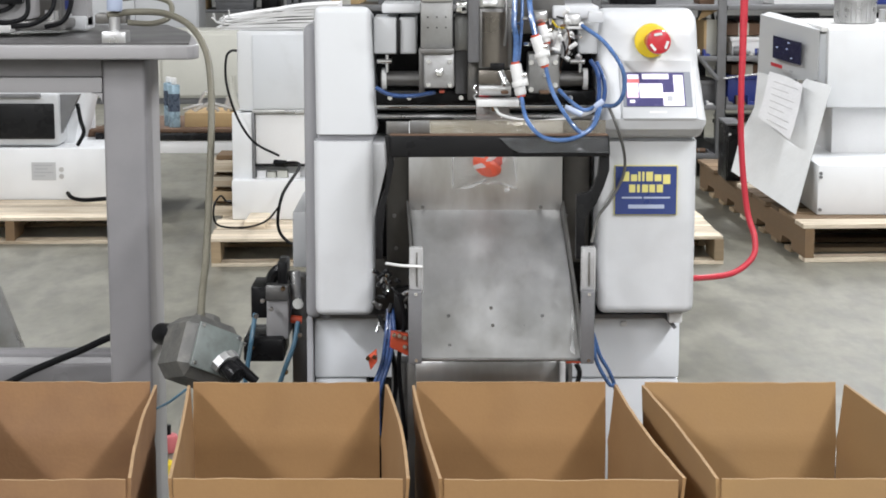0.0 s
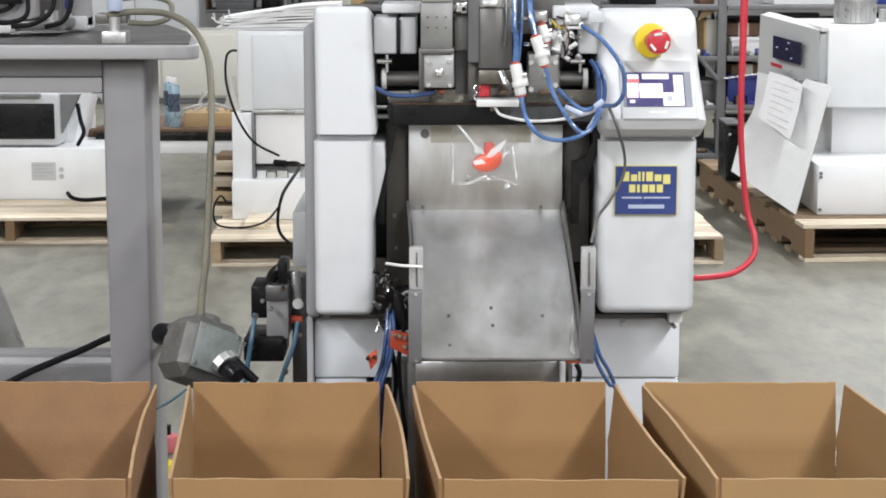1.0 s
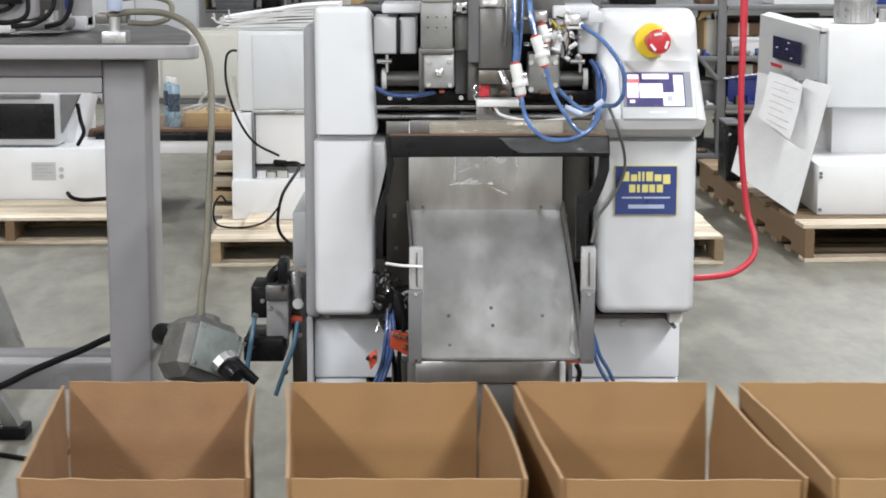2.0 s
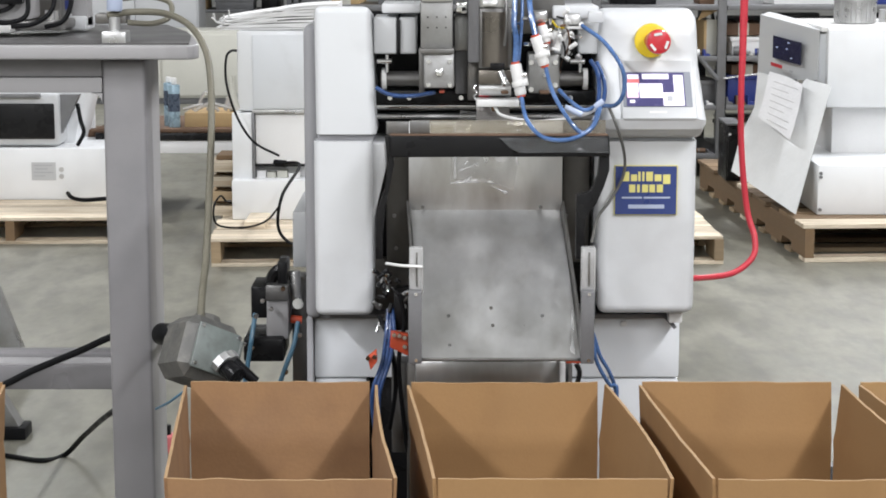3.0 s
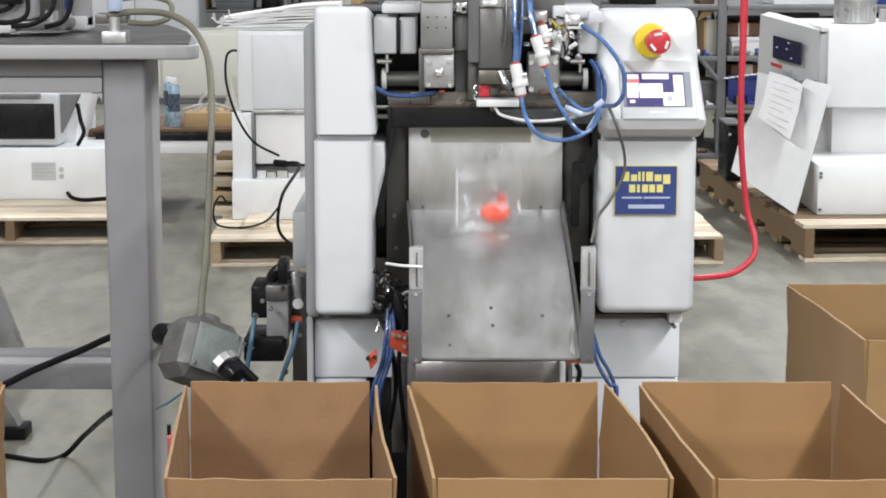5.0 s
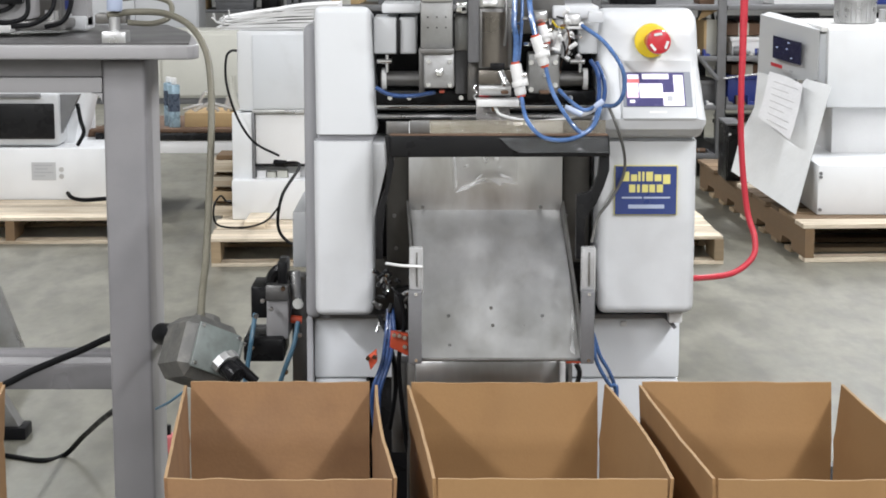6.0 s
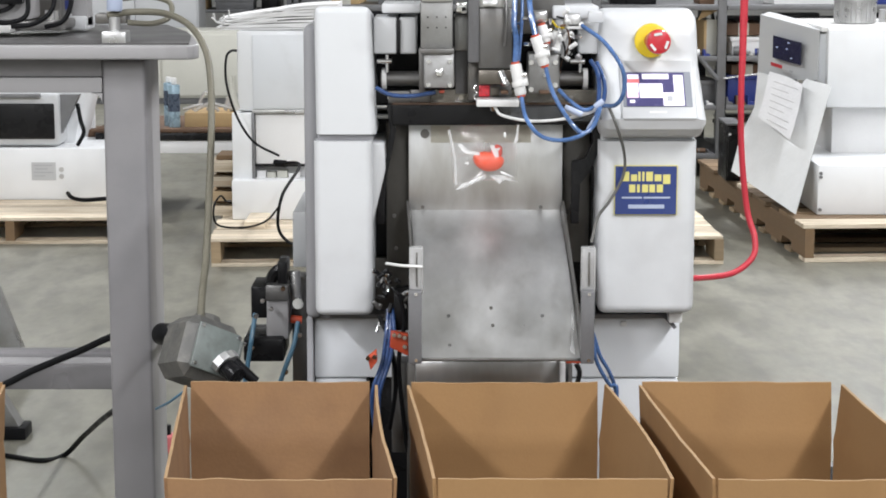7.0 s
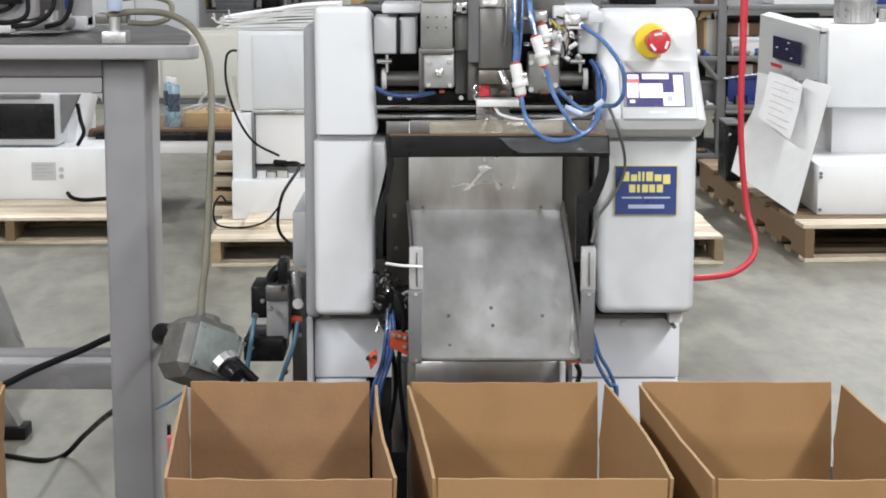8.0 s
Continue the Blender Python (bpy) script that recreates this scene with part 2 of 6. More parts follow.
def part(name, bm, mat, parent=None, label="", smooth=True):
    """Links a bmesh, drawn in the space of the place, as one mesh under its parent."""
    me = bpy.data.meshes.new(name)
    if parent:
        bmesh.ops.translate(bm, vec=-root_of(parent), verts=bm.verts)
    bmesh.ops.recalc_face_normals(bm, faces=bm.faces)
    bm.to_mesh(me)
    bm.free()
    for p in me.polygons:
        p.use_smooth = smooth
    if smooth:
        me.set_sharp_from_angle(angle=radians(35))
    me.materials.append(mat)
    ob = new(name, me)
    if parent:
        ob.parent = parent
    if label:
        tagged(ob, label)
    return ob


def slab(bm, x0, x1, z0, z1, y0, y1, bev=0.0, seg=2):
    """A block with rounded edges, added to bm."""
    r = bmesh.ops.create_cube(bm, size=1, matrix=Matrix.Translation(((x0 + x1) / 2, (y0 + y1) / 2, (z0 + z1) / 2)) @ Matrix.Diagonal((abs(x1 - x0), abs(y1 - y0), abs(z1 - z0), 1)))
    if bev:
        edges = list({e for v in r["verts"] for e in v.link_edges})
        bmesh.ops.bevel(bm, geom=edges, offset=min(bev, 0.45 * min(abs(x1 - x0), abs(y1 - y0), abs(z1 - z0))), segments=seg, profile=0.5, affect="EDGES")
    return bm


def block(x0, x1, z0, z1, y0, y1, bev=0.003, seg=2):
    return slab(bmesh.new(), x0, x1, z0, z1, y0, y1, bev, seg)


def rod(bm, a, b, r, r2=None, seg=20, bev=0.0):
    """A round bar from a to b."""
    a, b = Vector(a), Vector(b)
    d = b - a
    m = Matrix.Translation((a + b) / 2) @ d.to_track_quat("Z", "Y").to_matrix().to_4x4()
    res = bmesh.ops.create_cone(bm, cap_ends=True, segments=seg, radius1=r, radius2=r if r2 is None else r2, depth=d.length, matrix=m)
    if bev:
        rim = [e for e in {e for v in res["verts"] for e in v.link_edges} if any(len(f.verts) > 4 for f in e.link_faces)]
        bmesh.ops.bevel(bm, geom=rim, offset=bev, segments=2, profile=0.5, affect="EDGES")
    return bm


def smooth_line(points, steps=8):
    p = [Vector(q) for q in points]
    p = [2 * p[0] - p[1]] + p + [2 * p[-1] - p[-2]]
    out = []
    for i in range(1, len(p) - 2):
        for k in range(steps):
            t = k / steps
            out.append(0.5 * (2 * p[i] + (p[i + 1] - p[i - 1]) * t + (2 * p[i - 1] - 5 * p[i] + 4 * p[i + 1] - p[i + 2]) * t * t + (3 * p[i] - p[i - 1] - 3 * p[i + 1] + p[i + 2]) * t ** 3))
    return out + [p[-2]]


def hose(bm, points, r, seg=10, steps=8):
    """A round tube along a smooth line through the points."""
    line = smooth_line(points, steps)
    rings, side = [], None
    for i, q in enumerate(line):
        d = (line[min(i + 1, len(line) - 1)] - line[max(i - 1, 0)]).normalized()
        if side is None:
            side = d.orthogonal().normalized()
        side = (side - d * side.dot(d)).normalized()
        up = d.cross(side)
        rings.append([bm.verts.new(q + r * (math.cos(a) * side + math.sin(a) * up)) for a in (2 * math.pi * k / seg for k in range(seg))])
    for a, b in zip(rings, rings[1:]):
        for k in range(seg):
            bm.faces.new((a[k], a[(k + 1) % seg], b[(k + 1) % seg], b[k]))
    bm.faces.new(rings[0][::-1])
    bm.faces.new(rings[-1])
    return bm


def prism(bm, outline, axis, lo, hi, bev=0.0, seg=3):
    """An outline pushed along an axis: 'x' takes (y, z) pairs, 'y' takes (x, z), 'z' takes (x, y)."""
    def at(p, h):
        return {"x": (h, p[0], p[1]), "y": (p[0], h, p[1]), "z": (p[0], p[1], h)}[axis]
    a = [bm.verts.new(at(p, lo)) for p in outline]
    b = [bm.verts.new(at(p, hi)) for p in outline]
    k = len(outline)
    fs = [bm.faces.new(a[::-1]), bm.faces.new(b)] + [bm.faces.new((a[i], a[(i + 1) % k], b[(i + 1) % k], b[i])) for i in range(k)]
    if bev:
        bmesh.ops.recalc_face_normals(bm, faces=fs)
        edges = list({e for f in fs for e in f.edges})
        bmesh.ops.bevel(bm, geom=edges, offset=bev, segments=seg, profile=0.5, affect="EDGES")
    return bm


def turned(bm, m):
    bmesh.ops.transform(bm, matrix=m, verts=bm.verts)
    return bm


# ---- the hall ----
def setting(name, bm, mat, label, category):
    return tagged(part(name, bm, mat), label, category, kind="structure")


setting("floor", block(-11, 11, -0.2, 0, -14, 24, 0), M_CONCRETE, "polished grey concrete workshop floor with faint stains", "floor")
setting("wall_north", block(-11, 11, 0, 5.4, 24, 24.2, 0), M_WALL, "plain painted wall closing the workshop", "wall")
setting("wall_south", block(-11, 11, 0, 5.4, -14.2, -14, 0), M_WALL, "plain painted wall closing the workshop", "wall")
setting("wall_west", block(-11.2, -11, 0, 5.4, -14, 24, 0), M_WALL, "plain painted wall closing the workshop", "wall")
setting("wall_east", block(11, 11.2, 0, 5.4, -14, 24, 0), M_WALL, "plain painted wall closing the workshop", "wall")
setting("ceiling", block(-11, 11, 5.4, 5.6, -14, 24, 0), M_CEIL, "plain pale workshop ceiling deck", "ceiling")


# ---- cartons on the conveyor ----
BELT_Z = 0.40
CARTON_D, CARTON_H, FLAP = 0.485, 0.356, 0.150
RACK = -0.040          # how far the back of a carton leans over to one side in plan


def carton_panel(bm, a, b, z0, z1, lean, wall=0.004, wave=0.0, bend=0.0, fold=0.0):
    """An upright sheet of card from a to b in plan, leaning outward at its top, with real thickness."""
    a, b = Vector((*a, 0)), Vector((*b, 0))
    along = (b - a).normalized()
    out = Vector((along.y, -along.x, 0))
    nu, nv = 22, 9
    grid = {}
    for s in (0, 1):
        for i in range(nu + 1):
            for j in range(nv + 1):
                u, v = i / nu, j / nv
                k = max(0.0, (v - fold) / (1 - fold)) if fold else v
                off = lean * k + bend * math.sin(math.pi * u) * v - (0.0012 if fold and abs(v - fold) < 0.06 else 0) + (0 if s == 0 else -wall)
                rise = wave * (noise.noise((7 * u + 3.1 * a.x + a.y * 5, 2.3, lean * 400)) + 0.5 * noise.noise((26 * u + a.x * 9, 5.1, lean * 400))) * v ** 4
                q = a.lerp(b, u) + out * off
                grid[s, i, j] = bm.verts.new((q.x, q.y, z0 + (z1 - z0) * v + rise))
    def quad(*k):
        bm.faces.new([grid[q] for q in k])
    for s in (0, 1):
        for i in range(nu):
            for j in range(nv):
                quad((s, i, j), (s, i + 1, j), (s, i + 1, j + 1), (s, i, j + 1))
    rim = [(i, 0) for i in range(nu)] + [(nu, j) for j in range(nv)] + [(i, nv) for i in range(nu, 0, -1)] + [(0, j) for j in range(nv, 0, -1)]
    for p, q in zip(rim, rim[1:] + rim[:1]):
        quad((0, *p), (0, *q), (1, *q), (1, *p))
    return bm


def carton(label, seed, splay, card, width, slit):
    """An open-topped carton, base at its origin; splay: outward lean of front, right, back, left flap;
    slit: open corner seams right and left of the back flap."""
    box = thing("carton", (0, 0, 0), label, "box", "cartons on the conveyor")
    w, d, f = width / 2, CARTON_D / 2, CARTON_H - FLAP
    r = RACK / 2
    fl, fr, br, bl = (-w - r, -d), (w - r, -d), (w + r, d), (-w + r, d)
    bm = bmesh.new()
    for a, b in ((fl, fr), (fr, br), (br, bl), (bl, fl)):
        carton_panel(bm, a, b, 0.004, f, 0.0)
    part("body", bm, card, box)
    floor_bm = prism(bmesh.new(), [(fl[0] + 0.004, fl[1] + 0.004), (fr[0] - 0.004, fr[1] + 0.004), (br[0] - 0.004, br[1] - 0.004), (bl[0] + 0.004, bl[1] - 0.004)], "z", 0.0, 0.006)
    part("bottom", floor_bm, card, box)
    gap = 0.0025
    for k, (a, b) in enumerate(((fl, fr), (fr, br), (br, bl), (bl, fl))):
        va, vb = Vector(a), Vector(b)
        along = (vb - va).normalized()
        va, vb = va + along * (slit[0] if k == 2 else gap), vb - along * (slit[1] if k == 2 else gap)
        bm = carton_panel(bmesh.new(), va, vb, f + 0.0005, CARTON_H, splay[k], wave=0.0026 if card is M_CARD_WORN else 0.0014, fold=0.444, bend=0.006 * math.sin(seed * 3 + k * 2.1))
        flap = part("flap", bm, card, box)
        flap.data.materials.append(M_CARD_EDGE)
        top = CARTON_H - 0.006
        for p in flap.data.polygons:
            if abs(p.normal.z) > 0.7 and p.center.z > top - 0.01:
                p.material_index = 1
    return box


CARTONS = [carton(label, k, splay, card, width, slit) for k, (width, splay, slit, card, label) in enumerate((
    (0.273, (0.004, 0.004, 0.014, 0.003), (0.003, 0.0025), M_CARD, "plain brown open cardboard carton standing on the conveyor"),
    (0.273, (0.002, 0.004, 0.015, 0.002), (0.008, 0.006), M_CARD_WORN, "worn reddish-brown open cardboard carton standing on the conveyor"),
    (0.279, (0.002, 0.006, 0.016, 0.004), (0.0065, 0.0025), M_CARD, "plain brown open cardboard carton standing on the conveyor"),
    (0.284, (0.004, 0.008, 0.015, 0.004), (0.0075, 0.0025), M_CARD, "plain brown open cardboard carton standing on the conveyor"),
    (0.284, (0.003, 0.008, 0.016, 0.004), (0.005, 0.0025), M_CARD_PALE, "pale brown open cardboard carton at the head of the line")))]


def conveyor(name, x0, x1, y0, y1, label):
    bed = thing(name, ((x0 + x1) / 2, (y0 + y1) / 2, 0), label, "conveyor")
    part("belt", block(x0, x1, BELT_Z - 0.03, BELT_Z, y0 + 0.02, y1 - 0.02, 0.008), M_RUBBER, bed)
    for y in (y0, y1):
        part("side_rail", block(x0, x1, BELT_Z - 0.10, BELT_Z - 0.004, y - 0.018, y + 0.018), M_GREY, bed)
    for x in (x0 + 0.15, x1 - 0.15):
        for y in (y0, y1):
            part("leg", block(x - 0.025, x + 0.025, 0, BELT_Z - 0.10, y - 0.017, y + 0.017), M_GREY, bed)


conveyor("belt_conveyor", -1.6, 1.0, 2.20, 2.715, "low grey belt conveyor carrying open cartons")
conveyor("transfer_conveyor", 0.62, 2.4, 2.76, 3.55, "low grey transfer conveyor behind the carton line")


# ---- the bagging machine ----
machine = thing("bagging_machine", (0.1, 3.1, 0), "white automatic bagging machine with stainless chute and touch screen", "machine")

def cut_top(bm, z):
    """Cuts off what stands above z and closes the cut."""
    bmesh.ops.bisect_plane(bm, geom=bm.verts[:] + bm.edges[:] + bm.faces[:], plane_co=(0, 0, z), plane_no=(0, 0, 1), clear_outer=True)
    bmesh.ops.holes_fill(bm, edges=[e for e in bm.edges if e.is_boundary])
    return bm


# right-hand cover with its sloping console
TOP_Y, SLOPE_A, SLOPE_B = 2.985, Vector((2.960, 1.204)), Vector((2.885, 1.119))
console_profile = [(3.30, 1.258), (3.02, 1.284), (2.978, 1.279), (2.960, 1.255), tuple(SLOPE_A), tuple(SLOPE_B), (2.89, 1.109), (2.935, 1.087), (3.30, 1.087)]
bm = bmesh.new()
prism(bm, console_profile, "x", 0.239, 0.395, 0.015, 5)
for v in bm.verts:
    k = max(0, min(1, (1.247 - v.co.z) / 0.13))
    if v.co.x > 0.3:
        v.co.x += 0.008 * k - 0.004
part("console_cover", bm, M_SHELL, machine, "smooth white moulded console housing")
part("lower_cover", cut_top(block(0.240, 0.391, 0.812, 1.12, 2.935, 3.30, 0.015, 5), 1.083), M_SHELL, machine, "smooth white moulded side cover")
part("cover_groove", block(0.244, 0.385, 1.074, 1.094, 2.950, 3.28, 0.002), M_SHELL_GREY, machine)

slope_x = Vector((1, 0, 0))
slope_v = Vector((0, SLOPE_A.x - SLOPE_B.x, SLOPE_A.y - SLOPE_B.y)).normalized()
slope_n = slope_v.cross(slope_x) * -1
if slope_n.y > 0:
    slope_n = -slope_n
SLOPE = Matrix((slope_x, slope_v, slope_n)).transposed().to_4x4()
SLOPE.translation = Vector((0.332, (SLOPE_A.x + SLOPE_B.x) / 2, (SLOPE_A.y + SLOPE_B.y) / 2))


def on_slope(x0, x1, v0, v1, n0, n1, bev=0.001):
    bm = bmesh.new()
    slab(bm, x0, x1, n0, n1, v0, v1, bev)
    return turned(bm, SLOPE)


U = 0.000865
screen = part("touch_screen", on_slope(-0.0623, 0.0519, -0.0564, 0.0548, -0.004, 0.006, 0.004), M_SHELL_GREY, machine, "grey framed touch screen")
part("bezel", on_slope(-0.0590, 0.0457, -0.0352, 0.0311, 0.005, 0.0072), M_BEZEL, screen, "slate grey bezel")
part("display", on_slope(-0.0540, 0.0352, -0.0347, 0.0283, 0.0070, 0.0080, 0), M_SCREEN, screen, "dark blue lit display")
for x0, x1, v0, v1, n1, mt in (
        (-0.0511, -0.0339, 0.0160, 0.0246, 0.0086, M_SCREEN_PALE),
        (-0.0515, -0.0335, 0.0085, 0.0160, 0.0086, M_SCREEN_RED),
        (-0.0522, -0.0350, -0.0086, 0.0085, 0.0086, M_SCREEN_PALE),
        (-0.0529, -0.0357, -0.0193, -0.0086, 0.0086, M_SCREEN_PINK),
        (-0.0287, 0.0118, 0.0160, 0.0257, 0.0086, M_SCREEN_PALE),
        (-0.0336, 0.0016, -0.0193, 0.0074, 0.0086, M_SCREEN_PALE),
        (0.0014, 0.0210, -0.0344, -0.0100, 0.009, M_SCREEN_PALE),
        (0.0187, 0.0333, -0.0341, 0.0235, 0.0086, M_SCREEN_PALE),
        (-0.0492, -0.0415, -0.0288, -0.0235, 0.0086, M_SCREEN_PALE),
        (0.0074, 0.0159, -0.0262, -0.0167, 0.0094, M_INK)):
    part("display_field", on_slope(x0, x1, v0, v1, 0.0078, n1, 0), mt, screen)
part("screen_mark", on_slope(-0.0202, 0.0054, -0.0462, -0.0431, 0.0055, 0.0065, 0), M_PLASTIC_WHITE, screen)

stop = part("emergency_stop", rod(bmesh.new(), (0.320, 2.962, 1.236), (0.319, 2.948, 1.236), 0.0262, seg=32, bev=0.002), M_YELLOW, machine, "yellow emergency stop collar")
bm = bmesh.new()
rod(bm, (0.320, 2.950, 1.236), (0.325, 2.925, 1.236), 0.0125)
rod(bm, (0.3255, 2.930, 1.236), (0.3265, 2.908, 1.236), 0.0187, seg=32, bev=0.005)
knob = part("push_knob", bm, M_RED, stop, "red mushroom push knob")
for a in (90, 210, 330):
    c0 = Vector((0.3265, 2.907, 1.236))
    bm = bmesh.new()
    slab(bm, -0.006, 0.006, -0.002, 0.002, -0.0006, 0.0006)
    turned(bm, Matrix.Translation(c0) @ pose(0, 0, 0, 0, a + 20, 0) @ pose(0, 0, 0.012))
    part("arrow_mark", bm, M_PLASTIC_WHITE, stop)

sign = part("name_plate", block(0.264, 0.361, 0.969, 1.046, 2.931, 2.9345, 0), M_SIGN_YELLOW, machine, "navy and yellow name sticker")
part("plate_field", block(0.2652, 0.3595, 0.9702, 1.0448, 2.9295, 2.931, 0), M_SIGN, sign, "navy blue field")
for x0, x1, y0, y1, mt in ((1101, 1113, 304, 321, M_SIGN_YELLOW), (1116, 1127, 309, 321, M_SIGN_YELLOW), (1129, 1133, 304, 321, M_SIGN_YELLOW), (1136, 1140, 304, 321, M_SIGN_YELLOW), (1143, 1155, 304, 321, M_SIGN_YELLOW), (1158, 1170, 309, 321, M_SIGN_YELLOW), (1173, 1186, 309, 326, M_SIGN_YELLOW),
                           (1113, 1124, 327, 341, M_SIGN_YELLOW), (1127, 1132, 327, 341, M_SIGN_YELLOW), (1136, 1147, 327, 341, M_SIGN_YELLOW), (1149, 1159, 327, 341, M_SIGN_YELLOW), (1162, 1173, 327, 341, M_SIGN_YELLOW),
                           (1100, 1136, 349, 352, M_SIGN_PALE), (1139, 1186, 349, 352, M_SIGN_PALE), (1112, 1176, 363, 370, M_SIGN_PALE)):
    u0, u1 = 0.264 + (x0 - 1087) * U, 0.264 + (x1 - 1087) * U
    w0, w1 = 1.008 - (y1 - 337) * U, 1.008 - (y0 - 337) * U
    part("print_bar", block(u0, u1, w0, w1, 2.9287, 2.9295, 0), mt, sign)

# left-hand cover
bm = bmesh.new()
prism(bm, [(-0.197, 1.288), (-0.111, 1.288), (-0.101, 1.05), (-0.195, 1.05)], "y", 2.94, 3.30, 0.011, 4)
bmesh.ops.bisect_plane(bm, geom=bm.verts[:] + bm.edges[:] + bm.faces[:], plane_co=(0, 0, 1.093), plane_no=(0, 0, -1), clear_outer=True)
bmesh.ops.holes_fill(bm, edges=[e for e in bm.edges if e.is_boundary])
for v in bm.verts:
    if v.co.z > 1.2:
        v.co.z -= 0.08 * max(0, v.co.y - 2.955)
part("upper_cover", bm, M_SHELL, machine, "smooth white moulded upper cover")
part("lower_cover", cut_top(block(-0.199, -0.109, 0.809, 1.12, 2.935, 3.30, 0.012, 4), 1.082), M_SHELL, machine, "smooth white moulded side cover")
part("cover_groove", block(-0.194, -0.108, 1.076, 1.101, 2.952, 3.28, 0.002), M_GROOVE, machine)
bm = bmesh.new()
prism(bm, [(-0.112, 1.079), (-0.090, 1.079), (-0.089, 1.036), (-0.109, 0.952), (-0.116, 0.952)], "y", 2.955, 3.2, 0.004)
part("cheek_panel", bm, M_SHELL_GREY, machine, "pale angled cheek panel")
part("rear_cover", block(-0.217, -0.193, 0.795, 1.258, 2.985, 3.5, 0.010, 3), M_GROOVE, machine, "inner body behind the white covers, greyed for shade")
part("rear_panel", block(-0.264, -0.234, 0.817, 0.916, 3.33, 3.6, 0.003), M_SHELL_GREY, machine)

# base cabinet and feet
part("side_frame", block(-0.2175, -0.2075, 0.12, 0.793, 3.0, 3.40, 0.002), M_GROOVE, machine, "side frame beside the base cabinet, greyed for shade")
base = part("base_cabinet", block(-0.2065, 0.380, 0.691, 0.790, 3.02, 3.45, 0.003), M_BASE, machine, "pale blue-grey painted base cabinet")
part("plinth", block(-0.120, 0.197, 0.12, 0.691, 3.05, 3.44, 0.006), M_BLACK, machine, "black lower frame under the base cabinet")
for x0, x1 in ((-0.2065, -0.122), (0.198, 0.380)):
    part("base_door", block(x0, x1, 0.12, 0.691 - 0.002, 3.023, 3.44, 0.005), M_BASE, machine)
for x in (-0.197, 0.364):
    for y in (3.08, 3.38):
        part("foot", rod(bmesh.new(), (x, y, 0), (x, y, 0.13), 0.025), M_BLACK, machine)
# Dark strip standing in for the shadow between covers and base.
part("top_flange", block(-0.205, 0.367, 0.792, 0.799, 3.0, 3.40, 0.001), M_GUARD, machine)
part("side_clip", block(0.357, 0.378, 0.790, 0.806, 2.975, 3.1, 0.002), M_PLASTIC_WHITE, machine)
part("side_strut", hose(bmesh.new(), [(0.352, 3.0, 0.797), (0.362, 2.995, 0.787), (0.370, 2.992, 0.778)], 0.003), M_GUARD, machine)
part("latch", block(0.285, 0.294, 0.777, 0.784, 3.012, 3.021, 0.001), M_PLASTIC_WHITE, machine)

# dark throat with its side plates
part("throat_back", block(-0.119, 0.260, 0.699, 1.275, 3.09, 3.12, 0), M_BLACK, machine)
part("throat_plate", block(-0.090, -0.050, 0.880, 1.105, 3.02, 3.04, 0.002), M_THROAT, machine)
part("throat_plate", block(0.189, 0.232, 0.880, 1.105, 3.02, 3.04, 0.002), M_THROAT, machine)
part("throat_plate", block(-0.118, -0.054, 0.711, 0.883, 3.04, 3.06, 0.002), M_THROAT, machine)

for x, y in ((697, 382), (1003, 382), (700, 440)):
    q = Vector(((x - 784) * 0.00089, 3.02, 0.955 - (y - 382) * 0.0009))
    part("plate_screw", rod(bmesh.new(), q, q - Vector((0, 0.005, 0)), 0.003, seg=12), M_STEEL_DARK, machine)

# stainless chute: backplate, sloping slide with turned-up flange
chute = part("chute", block(-0.054, 0.188, 0.966, 1.107, 3.0, 3.004, 0.001), M_STEEL, machine, "brushed stainless chute with worn slide")
CHUTE_T, CHUTE_B = Vector((3.0, 0.967)), Vector((2.75, 0.784))
bm = bmesh.new()
SAG = [CHUTE_T.lerp(CHUTE_B, k / 8) + Vector((0, 0.011 * math.sin(math.pi * k / 8))) for k in range(9)]
prism(bm, [tuple(q) for q in SAG] + [(q.x + 0.004, q.y - 0.004) for q in reversed(SAG)], "x", 0, 1)
for v in bm.verts:
    k = (v.co.y - 2.75) / 0.25
    lo, hi = -0.032 * (1 - k) + -0.051 * k, 0.201 * (1 - k) + 0.184 * k
    v.co.x = lo + (hi - lo) * v.co.x
slide = part("slide", bm, M_CHUTE, chute, "worn stainless slide")
for (xt, xb, side) in ((0.184, 0.201, 1), (-0.051, -0.032, -1)):
    bm = bmesh.new()
    a, b = Vector((xt, CHUTE_T.x, CHUTE_T.y)), Vector((xb, CHUTE_B.x, CHUTE_B.y))
    up = Vector((side * 0.004, -0.010, 0.016))
    vs = [a, b, b + up, a + up]
    o = Vector((side * 0.0025, 0, 0))
    q = [bm.verts.new(v) for v in vs] + [bm.verts.new(v + o) for v in vs]
    for f in ((0, 1, 2, 3), (7, 6, 5, 4), (0, 4, 5, 1), (1, 5, 6, 2), (2, 6, 7, 3), (3, 7, 4, 0)):
        bm.faces.new([q[k] for k in f])
    part("flange", bm, M_STEEL_DARK, chute)
part("lip", block(-0.032, 0.202, 0.779, 0.784, 2.748, 2.754, 0.001), M_STEEL_DARK, chute)
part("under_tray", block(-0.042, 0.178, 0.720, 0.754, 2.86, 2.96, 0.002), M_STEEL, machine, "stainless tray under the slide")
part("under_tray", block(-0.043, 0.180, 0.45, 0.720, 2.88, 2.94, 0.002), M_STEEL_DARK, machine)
part("pivot_bracket", block(0.177, 0.185, 0.714, 0.758, 2.83, 2.98, 0.001), M_PLASTIC_WHITE, machine)
